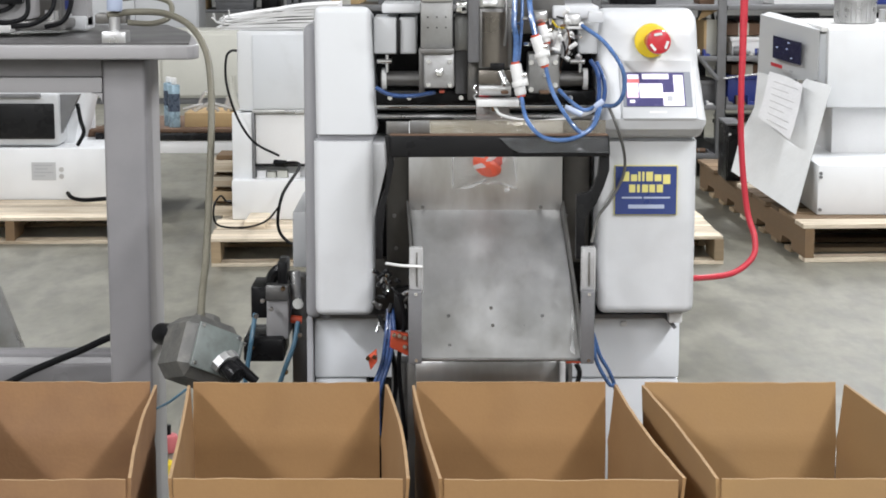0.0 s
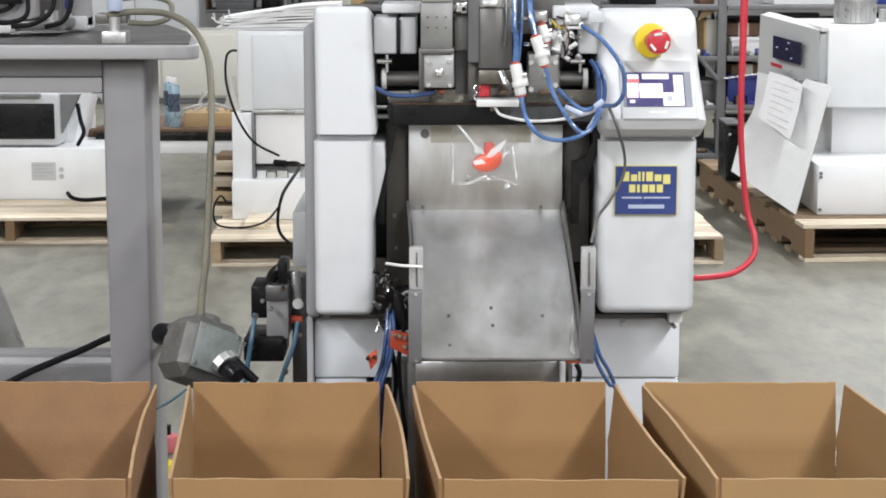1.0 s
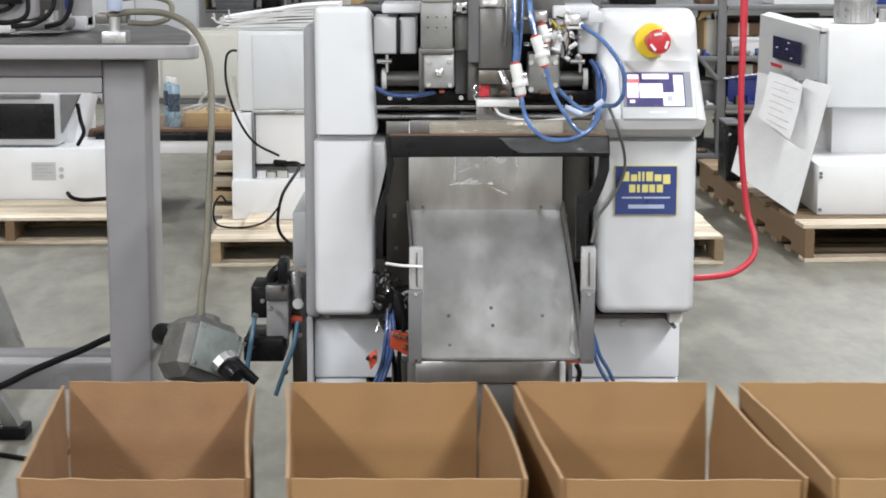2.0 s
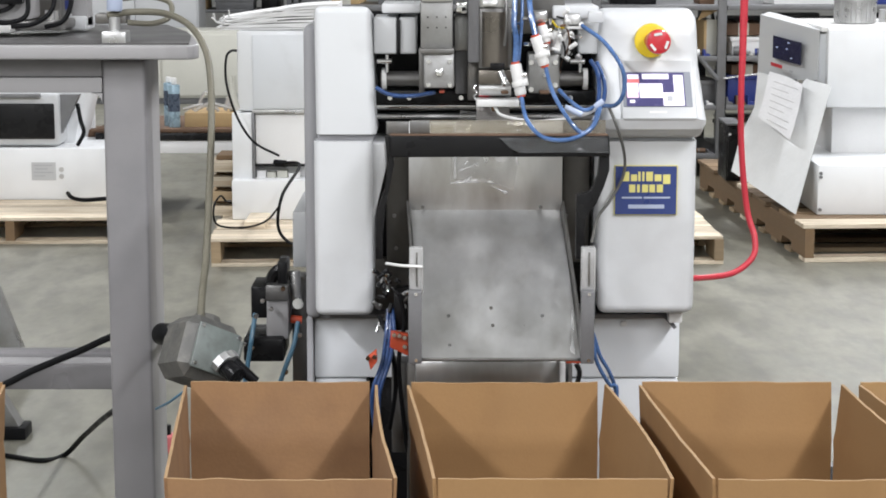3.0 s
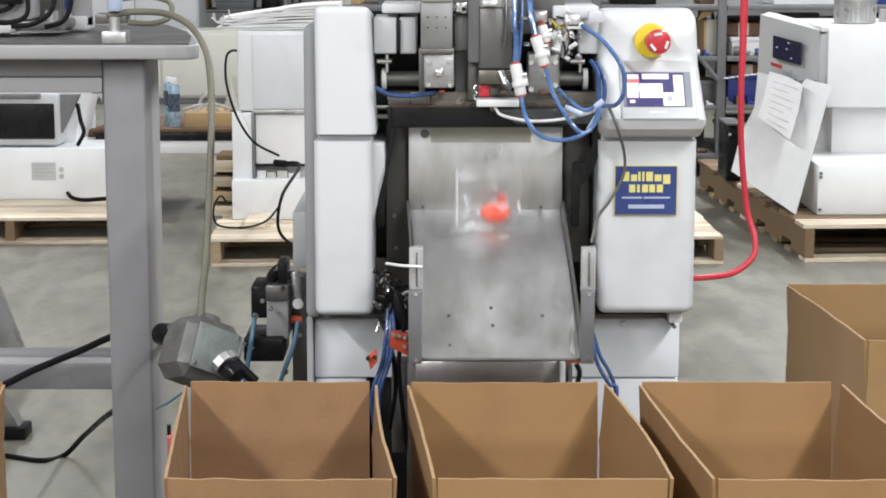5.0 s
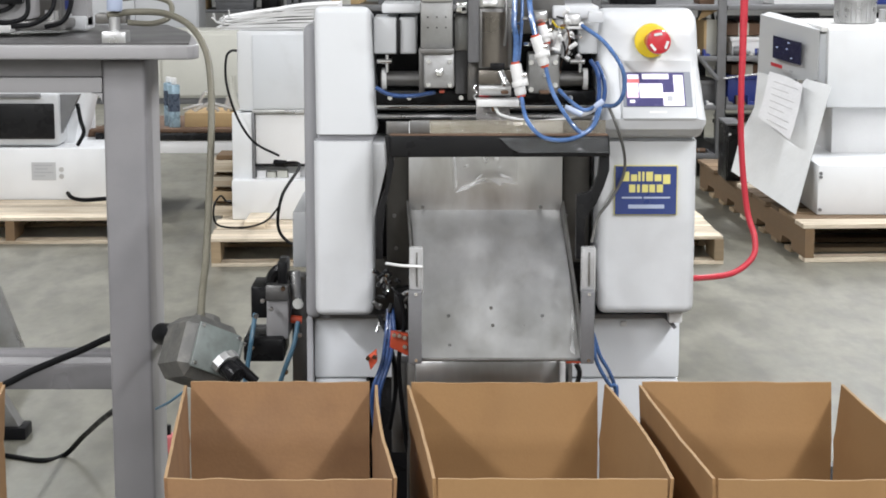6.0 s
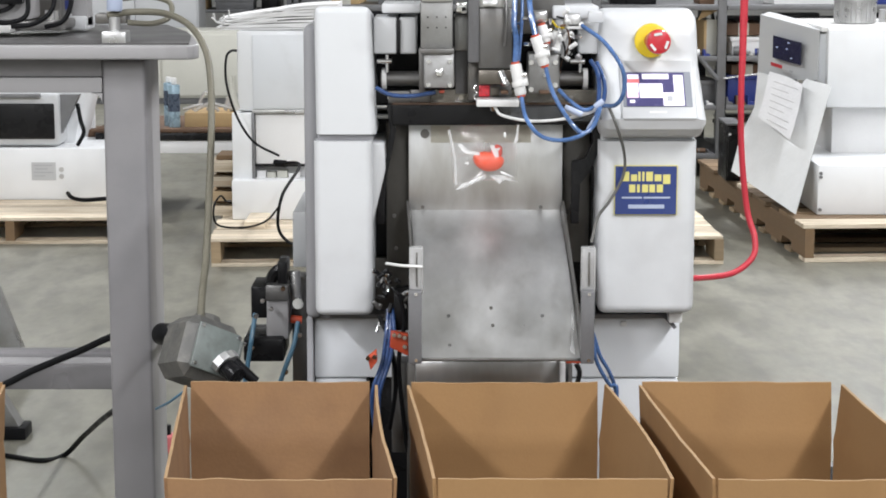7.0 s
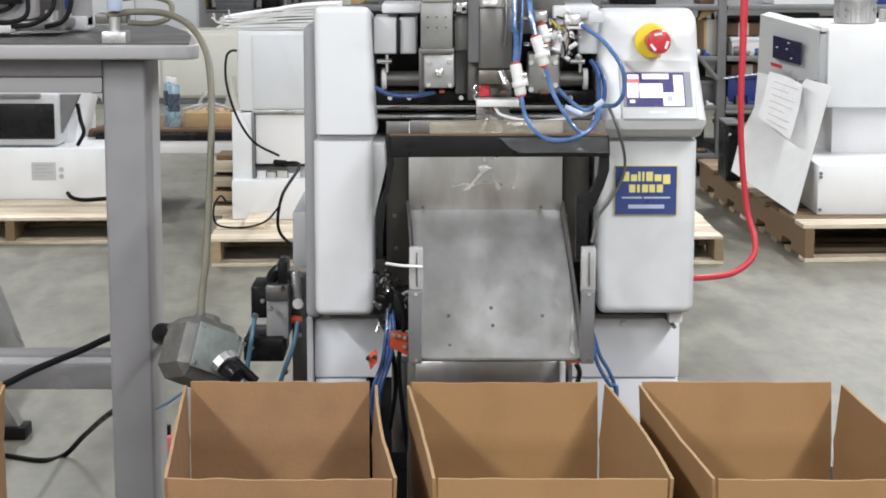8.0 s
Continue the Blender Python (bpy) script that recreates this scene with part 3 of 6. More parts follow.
for k0, k1, dx, wd in ((0.70, 0.86, -0.004, 0.004), (0.86, 0.985, -0.007, 0.007), (0.80, 0.97, -0.2385, 0.003)):
    bm = bmesh.new()
    ring = []
    for k, e in ((k0, 0), (k1, 0.001), (k1 - 0.02, -wd), ((k0 + k1) / 2, -wd * 0.5)):
        q = CHUTE_T.lerp(CHUTE_B, k)
        ring.append(Vector((0.184 * (1 - k) + 0.201 * k + dx * (1 if dx > -0.1 else 0.93 + 0.07 * k) + e, q.x, q.y + 0.011 * math.sin(math.pi * k) + 0.0015)))
    lo_ring, hi_ring = [bm.verts.new(v - Vector((0, 0, 0.001))) for v in ring], [bm.verts.new(v) for v in ring]
    bm.faces.new(hi_ring)
    bm.faces.new(lo_ring[::-1])
    for i in range(4):
        bm.faces.new((lo_ring[i], lo_ring[(i + 1) % 4], hi_ring[(i + 1) % 4], hi_ring[i]))
    part("tape_remnant", bm, M_FROST, slide, "torn white tape remnant")
for xx, k in ((0.0084, 0.765), (0.0719, 0.718), (0.0739, 0.821), (0.1484, 0.765), (0.010, 0.933)):
    yy, zz = CHUTE_T.x + (CHUTE_B.x - CHUTE_T.x) * k, CHUTE_T.y + (CHUTE_B.y - CHUTE_T.y) * k + 0.011 * math.sin(math.pi * k)
    part("rivet", rod(bmesh.new(), (xx, yy + 0.002, zz - 0.002), (xx, yy - 0.0012, zz + 0.0012), 0.0026, seg=10), M_STEEL_DARK, chute)
for x, y in ((752, 237), (748, 366), (957, 366)):
    part("screw", rod(bmesh.new(), ((x - 784) * 0.00089, 3.0, 1.088 if y < 300 else 0.972), ((x - 784) * 0.00089, 2.995, 1.088 if y < 300 else 0.972), 0.007 if y < 300 else 0.003, seg=16), M_STEEL_DARK, chute)
part("tape_patch", block(-0.019, 0.138, 1.074, 1.101, 2.9985, 3.0, 0), M_TAPE, chute, "strip of yellowed tape")
for x0, x1 in ((724, 749), (1029, 1054)):
    lo, hi = (x0 - 784) * 0.000824, (x1 - 784) * 0.000824
    post = part("guide_post", block(lo, hi, 0.878, 0.947, 2.755, 2.775, 0.002), M_FROST, machine, "frosted plastic guide post")
    # Thin frosted strip painting a highlight along one post edge.
    part("post_rim", block(hi - 0.003, hi, 0.880, 0.945, 2.753, 2.777, 0.001), M_FROST, post)
    part("post_slot", block(lo + 0.010, lo + 0.0125, 0.890, 0.940, 2.752, 2.756, 0.0005), M_STEEL_DARK, post)
    bar = part("guide_bracket", block(lo - 0.001, hi - 0.002, 0.778, 0.886, 2.735, 2.753, 0.002), M_GUARD, machine, "dark grey guide bracket")
    for z in (0.882, 0.784):
        part("screw", rod(bmesh.new(), ((lo + hi) / 2, 2.736, z), ((lo + hi) / 2, 2.732, z), 0.0025, seg=10), M_CHROME, bar)
part("cable_tie", hose(bmesh.new(), [(-0.083, 2.770, 0.921), (-0.059, 2.745, 0.922), (-0.030, 2.748, 0.920)], 0.0022), M_PLASTIC_WHITE, machine, "white cable tie")

# sealing jaw: a black frame that swings in to close the bag
jaw = thing("sealing_jaw", (0, 2.85, 1.0), "black sealing jaw frame with clear front plate", "machine part")
bm = bmesh.new()
prism(bm, [(-0.079, 1.101), (0.247, 1.101), (0.249, 1.071), (0.233, 1.070), (-0.078, 1.069)], "y", 2.84, 2.87, 0.002)
bar = part("jaw_bar", bm, M_BLACK, jaw, "glossy black crossbar")
part("red_gasket", block(-0.079, 0.246, 1.101, 1.102, 2.844, 2.868, 0), M_BROWN, jaw, "thin red sealing strip")
bm = bmesh.new()
prism(bm, [(-0.087, 1.100), (-0.074, 1.100), (-0.073, 1.058), (-0.078, 1.032), (-0.087, 0.989), (-0.091, 0.947), (-0.091, 0.914), (-0.102, 0.914), (-0.101, 0.981), (-0.088, 1.019), (-0.082, 1.058)], "y", 2.848, 2.866, 0.001)
part("jaw_arm", bm, M_BLACK, jaw)
bm = bmesh.new()
prism(bm, [(0.236, 1.100), (0.248, 1.100), (0.249, 1.049), (0.241, 1.024), (0.230, 0.998), (0.214, 0.977), (0.212, 0.914), (0.200, 0.914), (0.200, 1.011), (0.221, 1.017), (0.232, 1.041)], "y", 2.848, 2.866, 0.001)
part("jaw_arm", bm, M_BLACK, jaw)
part("clear_plate", block(-0.050, 0.244, 1.100, 1.122, 2.868, 2.872, 0), M_ACRYLIC, jaw, "hazy clear plate above the bar")
# Thin sheet painting the smudgy bluish reflection on the glossy bar.
part("scuffed_film", prism(bmesh.new(), [(0.084, 1.0985), (0.244, 1.0985), (0.246, 1.0765), (0.114, 1.0765), (0.100, 1.083)], "y", 2.8372, 2.8385), M_BAR_SHEEN, jaw, "bluish reflection painted on the bar as a thin film")
part("corner_plate", block(-0.085, -0.051, 1.101, 1.120, 2.866, 2.872, 0.001), M_STEEL_DARK, jaw)
part("cap_block", block(-0.050, -0.020, 1.103, 1.122, 2.862, 2.868, 0.001), M_STEEL_DARK, jaw)

# black cross beams behind the jaw
part("cross_beam", block(-0.107, 0.247, 1.135, 1.156, 3.0, 3.06, 0.003), M_BLACK, machine)
part("cross_beam", block(-0.107, 0.248, 1.121, 1.132, 3.03, 3.06, 0.002), M_STEEL_DARK, machine)
part("cross_beam", block(-0.108, 0.249, 1.104, 1.119, 3.035, 3.06, 0.002), M_BLACK, machine)

# upper mechanism
roller = part("nip_roller", rod(bmesh.new(), (-0.097, 3.000, 1.174), (0.226, 3.000, 1.174), 0.012, seg=28), M_STEEL_DARK, machine, "dark steel nip roller")
for a, b in (((676, 684)), ((1032, 1040))):
    part("end_flange", rod(bmesh.new(), ((a - 784) * 0.00088, 3.0, 1.174), ((b - 784) * 0.00088, 3.0, 1.174), 0.017, seg=28), M_PLASTIC_WHITE, roller)
for x0, x1, mt in ((660, 703, M_SHELL_GREY), (706, 738, M_SHELL_GREY), (984, 1011, M_SHELL), (1026, 1069, M_SHELL)):
    lo, hi = (x0 - 784) * 0.000865, (x1 - 784) * 0.000865
    part("head_housing", block(lo, hi - 0.001, 1.214, 1.271, 2.975, 3.08, 0.0035, 3), mt, machine, "pale moulded head housing")
part("head_cover", block(-0.094, -0.034, 1.277, 1.292, 2.965, 3.08, 0.003), M_SHELL, machine)
part("head_cover", block(0.169, 0.240, 1.268, 1.288, 2.97, 3.08, 0.003), M_SHELL, machine)
for x in (676, 1022):
    for q in ((-9, 9),):
        part("adjuster_pin", rod(bmesh.new(), ((x - 10 - 784) * 0.000865, 2.985, 1.202), ((x + 16 - 784) * 0.000865, 2.985, 1.202), 0.004), M_CHROME, machine)
        part("adjuster_pin", rod(bmesh.new(), ((x + 8 - 784) * 0.000865, 2.985, 1.212), ((x + 8 - 784) * 0.000865, 2.985, 1.185), 0.003), M_CHROME, machine)

clamp = part("print_bracket", block(-0.034, 0.015, 1.225, 1.297, 2.925, 3.02, 0.003), M_BRACKET, machine, "brushed steel bracket with perforations")
# Cap carried up out of view, extra height added for shade.
part("top_cap", block(-0.034, 0.015, 1.296, 1.400, 2.92, 3.02, 0.002), M_ALU, clamp)
for i in range(3):
    for j in range(2):
        x = (757 + i * 16 - 784) * 0.00085
        z = 1.273 - j * 0.016
        part("perforation", rod(bmesh.new(), (x, 2.926, z), (x, 2.9235, z), 0.0012, seg=8), M_BLACK, clamp)
plate = part("clamp_block", block(-0.029, 0.017, 1.166, 1.219, 2.915, 3.0, 0.003), M_CLAMP, machine, "machined aluminium clamp block")
part("clamp_shelf", block(-0.033, 0.017, 1.218, 1.226, 2.908, 3.0, 0.001), M_STEEL_DARK, machine)
part("center_screw", rod(bmesh.new(), (-0.006, 2.916, 1.190), (-0.006, 2.905, 1.191), 0.0065, seg=14, bev=0.002), M_CHROME, plate)
for x, y in ((758, 109), (796, 109), (758, 150), (796, 150)):
    part("screw", rod(bmesh.new(), ((x - 784) * 0.00085, 2.916, 1.190 - (y - 128) * U), ((x - 784) * 0.00085, 2.911, 1.190 - (y - 128) * U), 0.0034, seg=12), M_CHROME, plate)
part("arm_link", block(0.016, 0.047, 1.219, 1.273, 2.97, 3.05, 0.003), M_BRACKET, machine)
part("print_bar_mount", block(-0.037, -0.028, 1.155, 1.224, 2.955, 3.02, 0.001), M_STEEL_DARK, machine)

# feed funnel in the middle
funnel = part("feed_funnel", block(0.054, 0.106, 1.193, 1.286, 2.945, 3.01, 0.003), M_STEEL_DARK, machine, "stainless feed funnel")
# Unseen hopper and tall side plate, added to cast shade on the floor.
part("hopper", prism(bmesh.new(), [(0.053, 1.286), (0.105, 1.286), (0.125, 1.400), (0.150, 1.518), (0.014, 1.518), (0.039, 1.400)], "y", 2.948, 3.06, 0.002), M_STEEL, funnel, "unseen stainless hopper added above the funnel for shade")
part("funnel_side", block(0.038, 0.055, 1.203, 1.518, 2.94, 3.05, 0.002), M_GUARD, funnel)
part("funnel_side", block(0.038, 0.056, 1.143, 1.202, 2.965, 3.05, 0.002), M_STEEL_DARK, funnel)
part("funnel_plate", block(0.054, 0.105, 1.170, 1.192, 2.935, 2.955, 0.002), M_STEEL_WARM, funnel)
part("sensor_back", block(0.054, 0.106, 1.146, 1.167, 2.970, 3.0, 0.001), M_STEEL_DARK, funnel)
part("red_sensor", block(0.055, 0.072, 1.149, 1.166, 2.966, 2.970, 0.001), M_LED, funnel, "glowing red sensor window")
part("red_sensor_edge", block(0.073, 0.087, 1.150, 1.164, 2.967, 2.970, 0.001), M_STEEL_WARM, funnel)
opener = thing("bag_opener", (0.075, 2.94, 1.14), "bright metal bag opener finger on the funnel", "machine part")
part("tongue", block(0.051, 0.116, 1.137, 1.148, 2.92, 2.965, 0.002), M_PLASTIC_WHITE, funnel, "pale metal tongue")
part("finger_bar", rod(bmesh.new(), (0.055, 2.948, 1.163), (0.104, 2.948, 1.163), 0.011, seg=24), M_STEEL, opener, "round steel finger bar")
bm = bmesh.new()
arc = [(0.0795 + 0.0245 * math.cos(a), 2.957 - 0.021 * math.sin(a)) for a in (math.pi * k / 16 for k in range(17))]
prism(bm, arc, "z", 1.197, 1.280)
part("finger_plate", bm, M_STEEL_WARM, opener, "curved brownish steel guide plate")
part("funnel_mouth", block(0.072, 0.094, 1.193, 1.203, 2.930, 2.9335, 0.001), M_BLACK, opener, "black slot")
part("frosted_guide", block(0.0520, 0.1042, 1.1081, 1.1320, 2.9905, 2.997, 0.001), M_FROST_GREY, funnel, "frosted grey film guide")
part("guide_edge", block(0.0520, 0.1042, 1.1071, 1.1096, 2.9895, 2.9925, 0.0005), M_FROST, funnel)
part("nozzle", rod(bmesh.new(), (0.077, 2.940, 1.138), (0.077, 2.940, 1.129), 0.008, 0.004, seg=14), M_CHROME, funnel)
part("wing_screw", rod(bmesh.new(), (0.088, 2.930, 1.189), (0.096, 2.920, 1.171), 0.006), M_CHROME, funnel)
part("valve_block", block(0.131, 0.179, 1.156, 1.216, 2.945, 3.02, 0.003), M_BRACKET, machine, "dull steel valve block")
for x, y in ((941, 110), (984, 110), (941, 158), (984, 150), (966, 132)):
    part("screw", rod(bmesh.new(), ((x - 784) * 0.00086, 2.946, 1.186 - (y - 130) * U), ((x - 784) * 0.00086, 2.939, 1.186 - (y - 130) * U), 0.004, seg=12), M_CHROME, machine)
# Upper half of the box is unseen height, added for shade.
part("head_box", block(0.101, 0.189, 1.244, 1.486, 2.99, 3.08, 0.004), M_STEEL_DARK, machine)

part("guard_strip", block(0.019, 0.040, 1.152, 1.279, 2.985, 2.99, 0.001), M_GUARD, machine, "smoky dark guard strip")
part("slide_rail", rod(bmesh.new(), (-0.107, 3.015, 1.130), (0.245, 3.015, 1.130), 0.005), M_CHROME, machine, "polished slide rail")
part("slide_rail", rod(bmesh.new(), (-0.107, 3.020, 1.113), (0.246, 3.020, 1.113), 0.004), M_ALU, machine)
for x in (690, 724, 816, 838, 1010):
    q = Vector(((x - 784) * 0.00088, 2.995, 1.145))
    part("bolt_head", rod(bmesh.new(), q, q - Vector((0, 0.006, 0)), 0.004, seg=6), M_CHROME, machine)
for x0, x1, y0, y1 in ((703, 708, 34, 94), (802, 806, 30, 92), (905, 909, 10, 150)):
    part("seam_strip", block((x0 - 784) * 0.000865, (x1 - 784) * 0.000865, 1.245 - (y1 - 60) * U, 1.245 - (y0 - 60) * U, 2.97, 3.0, 0.001), M_BLACK, machine)
part("spring", hose(bmesh.new(), [(0.050, 2.930, 1.170), (0.047, 2.925, 1.164), (0.052, 2.930, 1.158), (0.047, 2.925, 1.153), (0.052, 2.930, 1.146)], 0.0016), M_CHROME, machine)
for x0, x1, y0, y1, mt in ((806, 826, 4, 22, M_CHROME), (815, 826, 10, 24, M_ALU), (854, 880, 2, 12, M_STEEL), (1040, 1066, 20, 40, M_SHELL)):
    part("cap_piece", block((x0 - 784) * 0.000865, (x1 - 784) * 0.000865, 1.281 - (y1 - 20) * U, 1.281 - (y0 - 20) * U, 2.938, 2.96, 0.002), mt, machine)

# pneumatic fittings and tubes
def fitting(points, r0):
    a, b = Vector(points[0]), Vector(points[1])
    f = part("flow_valve", rod(bmesh.new(), a, b, r0, seg=16, bev=0.002), M_PLASTIC_WHITE, machine, "white push-in flow valve with red rings")
    d = (b - a).normalized()
    part("ring", rod(bmesh.new(), b, b + d * 0.003, r0 * 0.75, seg=16), M_ORANGE, f, "red ring")
    part("ring", rod(bmesh.new(), a - d * 0.003, a, r0 * 0.75, seg=16), M_ORANGE, f, "red ring")
    part("collar", rod(bmesh.new(), a.lerp(b, 0.55), a.lerp(b, 0.72), r0 * 1.25, seg=16, bev=0.001), M_PLASTIC_WHITE, f)
    part("side_port", rod(bmesh.new(), a.lerp(b, 0.62), a.lerp(b, 0.62) + Vector((r0 * 1.55, -0.002, 0.002)), r0 * 0.7, seg=14, bev=0.001), M_PLASTIC_WHITE, f)
    part("adjuster", rod(bmesh.new(), a.lerp(b, 0.4), a.lerp(b, 0.4) + Vector((0.014, -0.004, 0.003)), r0 * 0.5, seg=12), M_CHROME, f)


fitting(((0.109, 2.900, 1.204), (0.118, 2.900, 1.157)), 0.0088)
fitting(((0.139, 2.900, 1.245), (0.153, 2.900, 1.202)), 0.0085)
fitting(((0.149, 2.920, 1.261), (0.156, 2.920, 1.235)), 0.008)
for pts in ([(0.109, 2.920, 1.307), (0.107, 2.905, 1.266), (0.110, 2.900, 1.241), (0.109, 2.900, 1.207)],
            [(0.130, 2.930, 1.307), (0.133, 2.910, 1.274), (0.139, 2.900, 1.247)],
            [(0.118, 2.900, 1.156), (0.125, 2.855, 1.124), (0.148, 2.835, 1.100), (0.185, 2.835, 1.096), (0.220, 2.850, 1.111), (0.236, 2.880, 1.140)],
            [(0.154, 2.900, 1.201), (0.165, 2.880, 1.162), (0.186, 2.850, 1.126), (0.207, 2.845, 1.105), (0.226, 2.855, 1.117), (0.236, 2.875, 1.139)],
            [(0.178, 2.940, 1.161), (0.194, 2.910, 1.146), (0.214, 2.890, 1.135), (0.235, 2.890, 1.143)],
            [(0.211, 2.930, 1.260), (0.242, 2.890, 1.237), (0.266, 2.860, 1.201), (0.270, 2.860, 1.167), (0.259, 2.870, 1.145), (0.236, 2.885, 1.142)],
            [(0.218, 2.882, 1.104), (0.231, 2.883, 1.127), (0.235, 2.885, 1.148)],
            [(-0.103, 2.930, 1.166), (-0.081, 2.930, 1.155), (-0.047, 2.930, 1.153), (-0.012, 2.940, 1.158)]):
    part("air_tube", hose(bmesh.new(), pts, 0.0043 if pts[0][2] > 1.3 else 0.0033), M_BLUE if pts[0][0] > 0 else M_BLUE_DEEP, machine, "blue nylon air tube")
part("white_lead", hose(bmesh.new(), [(0.079, 2.930, 1.136), (0.091, 2.920, 1.124), (0.134, 2.905, 1.117), (0.185, 2.900, 1.121), (0.231, 2.890, 1.135)], 0.0023), M_PLASTIC_WHITE, machine, "white sensor lead")
part("white_lead", hose(bmesh.new(), [(0.185, 2.900, 1.132), (0.210, 2.895, 1.130), (0.233, 2.890, 1.139)], 0.005), M_PLASTIC_WHITE, machine)
part("dark_lead", hose(bmesh.new(), [(0.250, 2.885, 1.140), (0.262, 2.880, 1.110), (0.275, 2.900, 1.070), (0.276, 2.915, 1.033), (0.256, 2.910, 0.995), (0.235, 2.880, 0.973), (0.224, 2.860, 0.937)], 0.0024), M_CAST, machine, "thin dark sensor lead")
part("wire", hose(bmesh.new(), [(0.187, 2.950, 1.264), (0.193, 2.940, 1.234), (0.183, 2.945, 1.204), (0.179, 2.950, 1.186)], 0.0016), M_BROWN, machine)
part("wire", hose(bmesh.new(), [(0.165, 2.950, 1.268), (0.177, 2.940, 1.256), (0.200, 2.950, 1.259)], 0.0018), M_YELLOW, machine)
for pts in ([(0.227, 2.950, 1.205), (0.235, 2.920, 1.188), (0.236, 2.900, 1.160), (0.232, 2.890, 1.135)], [(0.236, 2.950, 1.202), (0.244, 2.920, 1.180), (0.244, 2.900, 1.156), (0.235, 2.890, 1.131)]):
    part("air_tube", hose(bmesh.new(), pts, 0.0036), M_BLUE_DEEP, machine, "blue nylon air tube")
# Pale sleeves that also paint in the white highlights of the tubes.
for a, b in (((0.184, 2.893, 1.139), (0.210, 2.888, 1.128)), ((0.219, 2.878, 1.105), (0.231, 2.878, 1.125)), ((0.228, 2.880, 1.140), (0.241, 2.880, 1.150))):
    part("tube_sleeve", rod(bmesh.new(), a, b, 0.0048, seg=12, bev=0.001), M_SIGN_PALE, machine, "pale tube sleeve with painted tube highlight")
for x0, x1, y0, y1, mt in ((940, 970, 20, 40, M_ALU), (1000, 1030, 25, 50, M_ALU), (975, 995, 55, 90, M_PLASTIC_WHITE), (1004, 1036, 40, 52, M_PLASTIC_WHITE), (777, 787, 159, 164, M_ORANGE), (888, 902, 160, 166, M_BROWN), (957, 975, 160, 166, M_BROWN)):
    lo, hi = (x0 - 784) * 0.00085, (x1 - 784) * 0.00085
    part("connector", block(lo, hi, 1.230 - (y1 - 80) * U, 1.230 - (y0 - 80) * U, 2.928, 2.96, 0.003), mt, machine)

rng = random.Random(12)
for i in range(22):
    x, y = rng.uniform(968, 1030), rng.uniform(25, 100)
    q = Vector(((x - 784) * 0.00085, rng.uniform(2.925, 2.95), 1.230 - (y - 80) * U))
    part("small_fitting", rod(bmesh.new(), q, q + Vector((rng.uniform(-.012, .012), -0.006, rng.uniform(-.012, .012))), rng.uniform(0.002, 0.0042), seg=10, bev=0.0006), rng.choice((M_CHROME, M_PLASTIC_WHITE, M_ALU, M_PLASTIC_WHITE, M_BROWN)), machine)
for i in range(6):
    x = rng.uniform(905, 935)
    y = rng.uniform(20, 100)
    q = Vector(((x - 784) * 0.00085, 2.915, 1.230 - (y - 80) * U))
    part("small_fitting", rod(bmesh.new(), q, q + Vector((0.008, -0.004, 0)), 0.003, seg=10), M_CHROME, machine)
for pts in ([(0.095, 2.940, 1.307), (0.097, 2.930, 1.265), (0.094, 2.930, 1.229)], [(0.120, 2.925, 1.307), (0.119, 2.915, 1.265), (0.114, 2.905, 1.208)]):
    part("air_tube", hose(bmesh.new(), pts, 0.0027), M_BLUE if pts[0][0] > 0.1 else M_STEEL_DARK, machine)
for pts in ([(0.177, 2.935, 1.247), (0.186, 2.930, 1.222), (0.180, 2.940, 1.191)], [(0.196, 2.940, 1.254), (0.199, 2.930, 1.230), (0.188, 2.940, 1.202)], [(0.173, 2.940, 1.273), (0.192, 2.930, 1.268), (0.210, 2.935, 1.258)]):
    part("wire", hose(bmesh.new(), pts, 0.0015), M_RUBBER, machine)

# air lines and orange tags beside the chute
for pts in ([(-0.084, 2.900, 0.827), (-0.087, 2.880, 0.793), (-0.093, 2.870, 0.751), (-0.105, 2.860, 0.717), (-0.109, 2.860, 0.690), (-0.104, 2.870, 0.636)],
            [(-0.081, 2.900, 0.823), (-0.081, 2.880, 0.793), (-0.087, 2.870, 0.751), (-0.099, 2.860, 0.717), (-0.103, 2.860, 0.690), (-0.101, 2.870, 0.636)],
            [(-0.078, 2.900, 0.828), (-0.075, 2.880, 0.793), (-0.082, 2.870, 0.751), (-0.094, 2.860, 0.717), (-0.098, 2.860, 0.690), (-0.098, 2.870, 0.636)],
            [(0.226, 2.830, 0.804), (0.238, 2.840, 0.767), (0.254, 2.850, 0.738), (0.265, 2.860, 0.701), (0.263, 2.870, 0.645)],
            [(0.226, 2.830, 0.795), (0.233, 2.840, 0.758), (0.253, 2.850, 0.721), (0.265, 2.850, 0.712), (0.260, 2.860, 0.638)]):
    part("air_tube", hose(bmesh.new(), pts, 0.0031), M_BLUE_DEEP if pts[0][0] < 0 else M_BLUE, machine, "blue nylon air tube")
rng = random.Random(4)
for i in range(26):
    x, y = rng.uniform(664, 716), rng.uniform(478, 580)
    q = Vector(((x - 784) * 0.00086, 2.90, 0.851 - (y - 520) * U))
    part("push_fitting", rod(bmesh.new(), q, q + Vector((rng.uniform(-.012, .012), -0.006, rng.uniform(-.014, .014))), rng.uniform(0.0022, 0.0040), seg=10, bev=0.0006), rng.choice((M_CHROME, M_BLACK, M_BLACK, M_STEEL_DARK, M_CHROME)), machine)
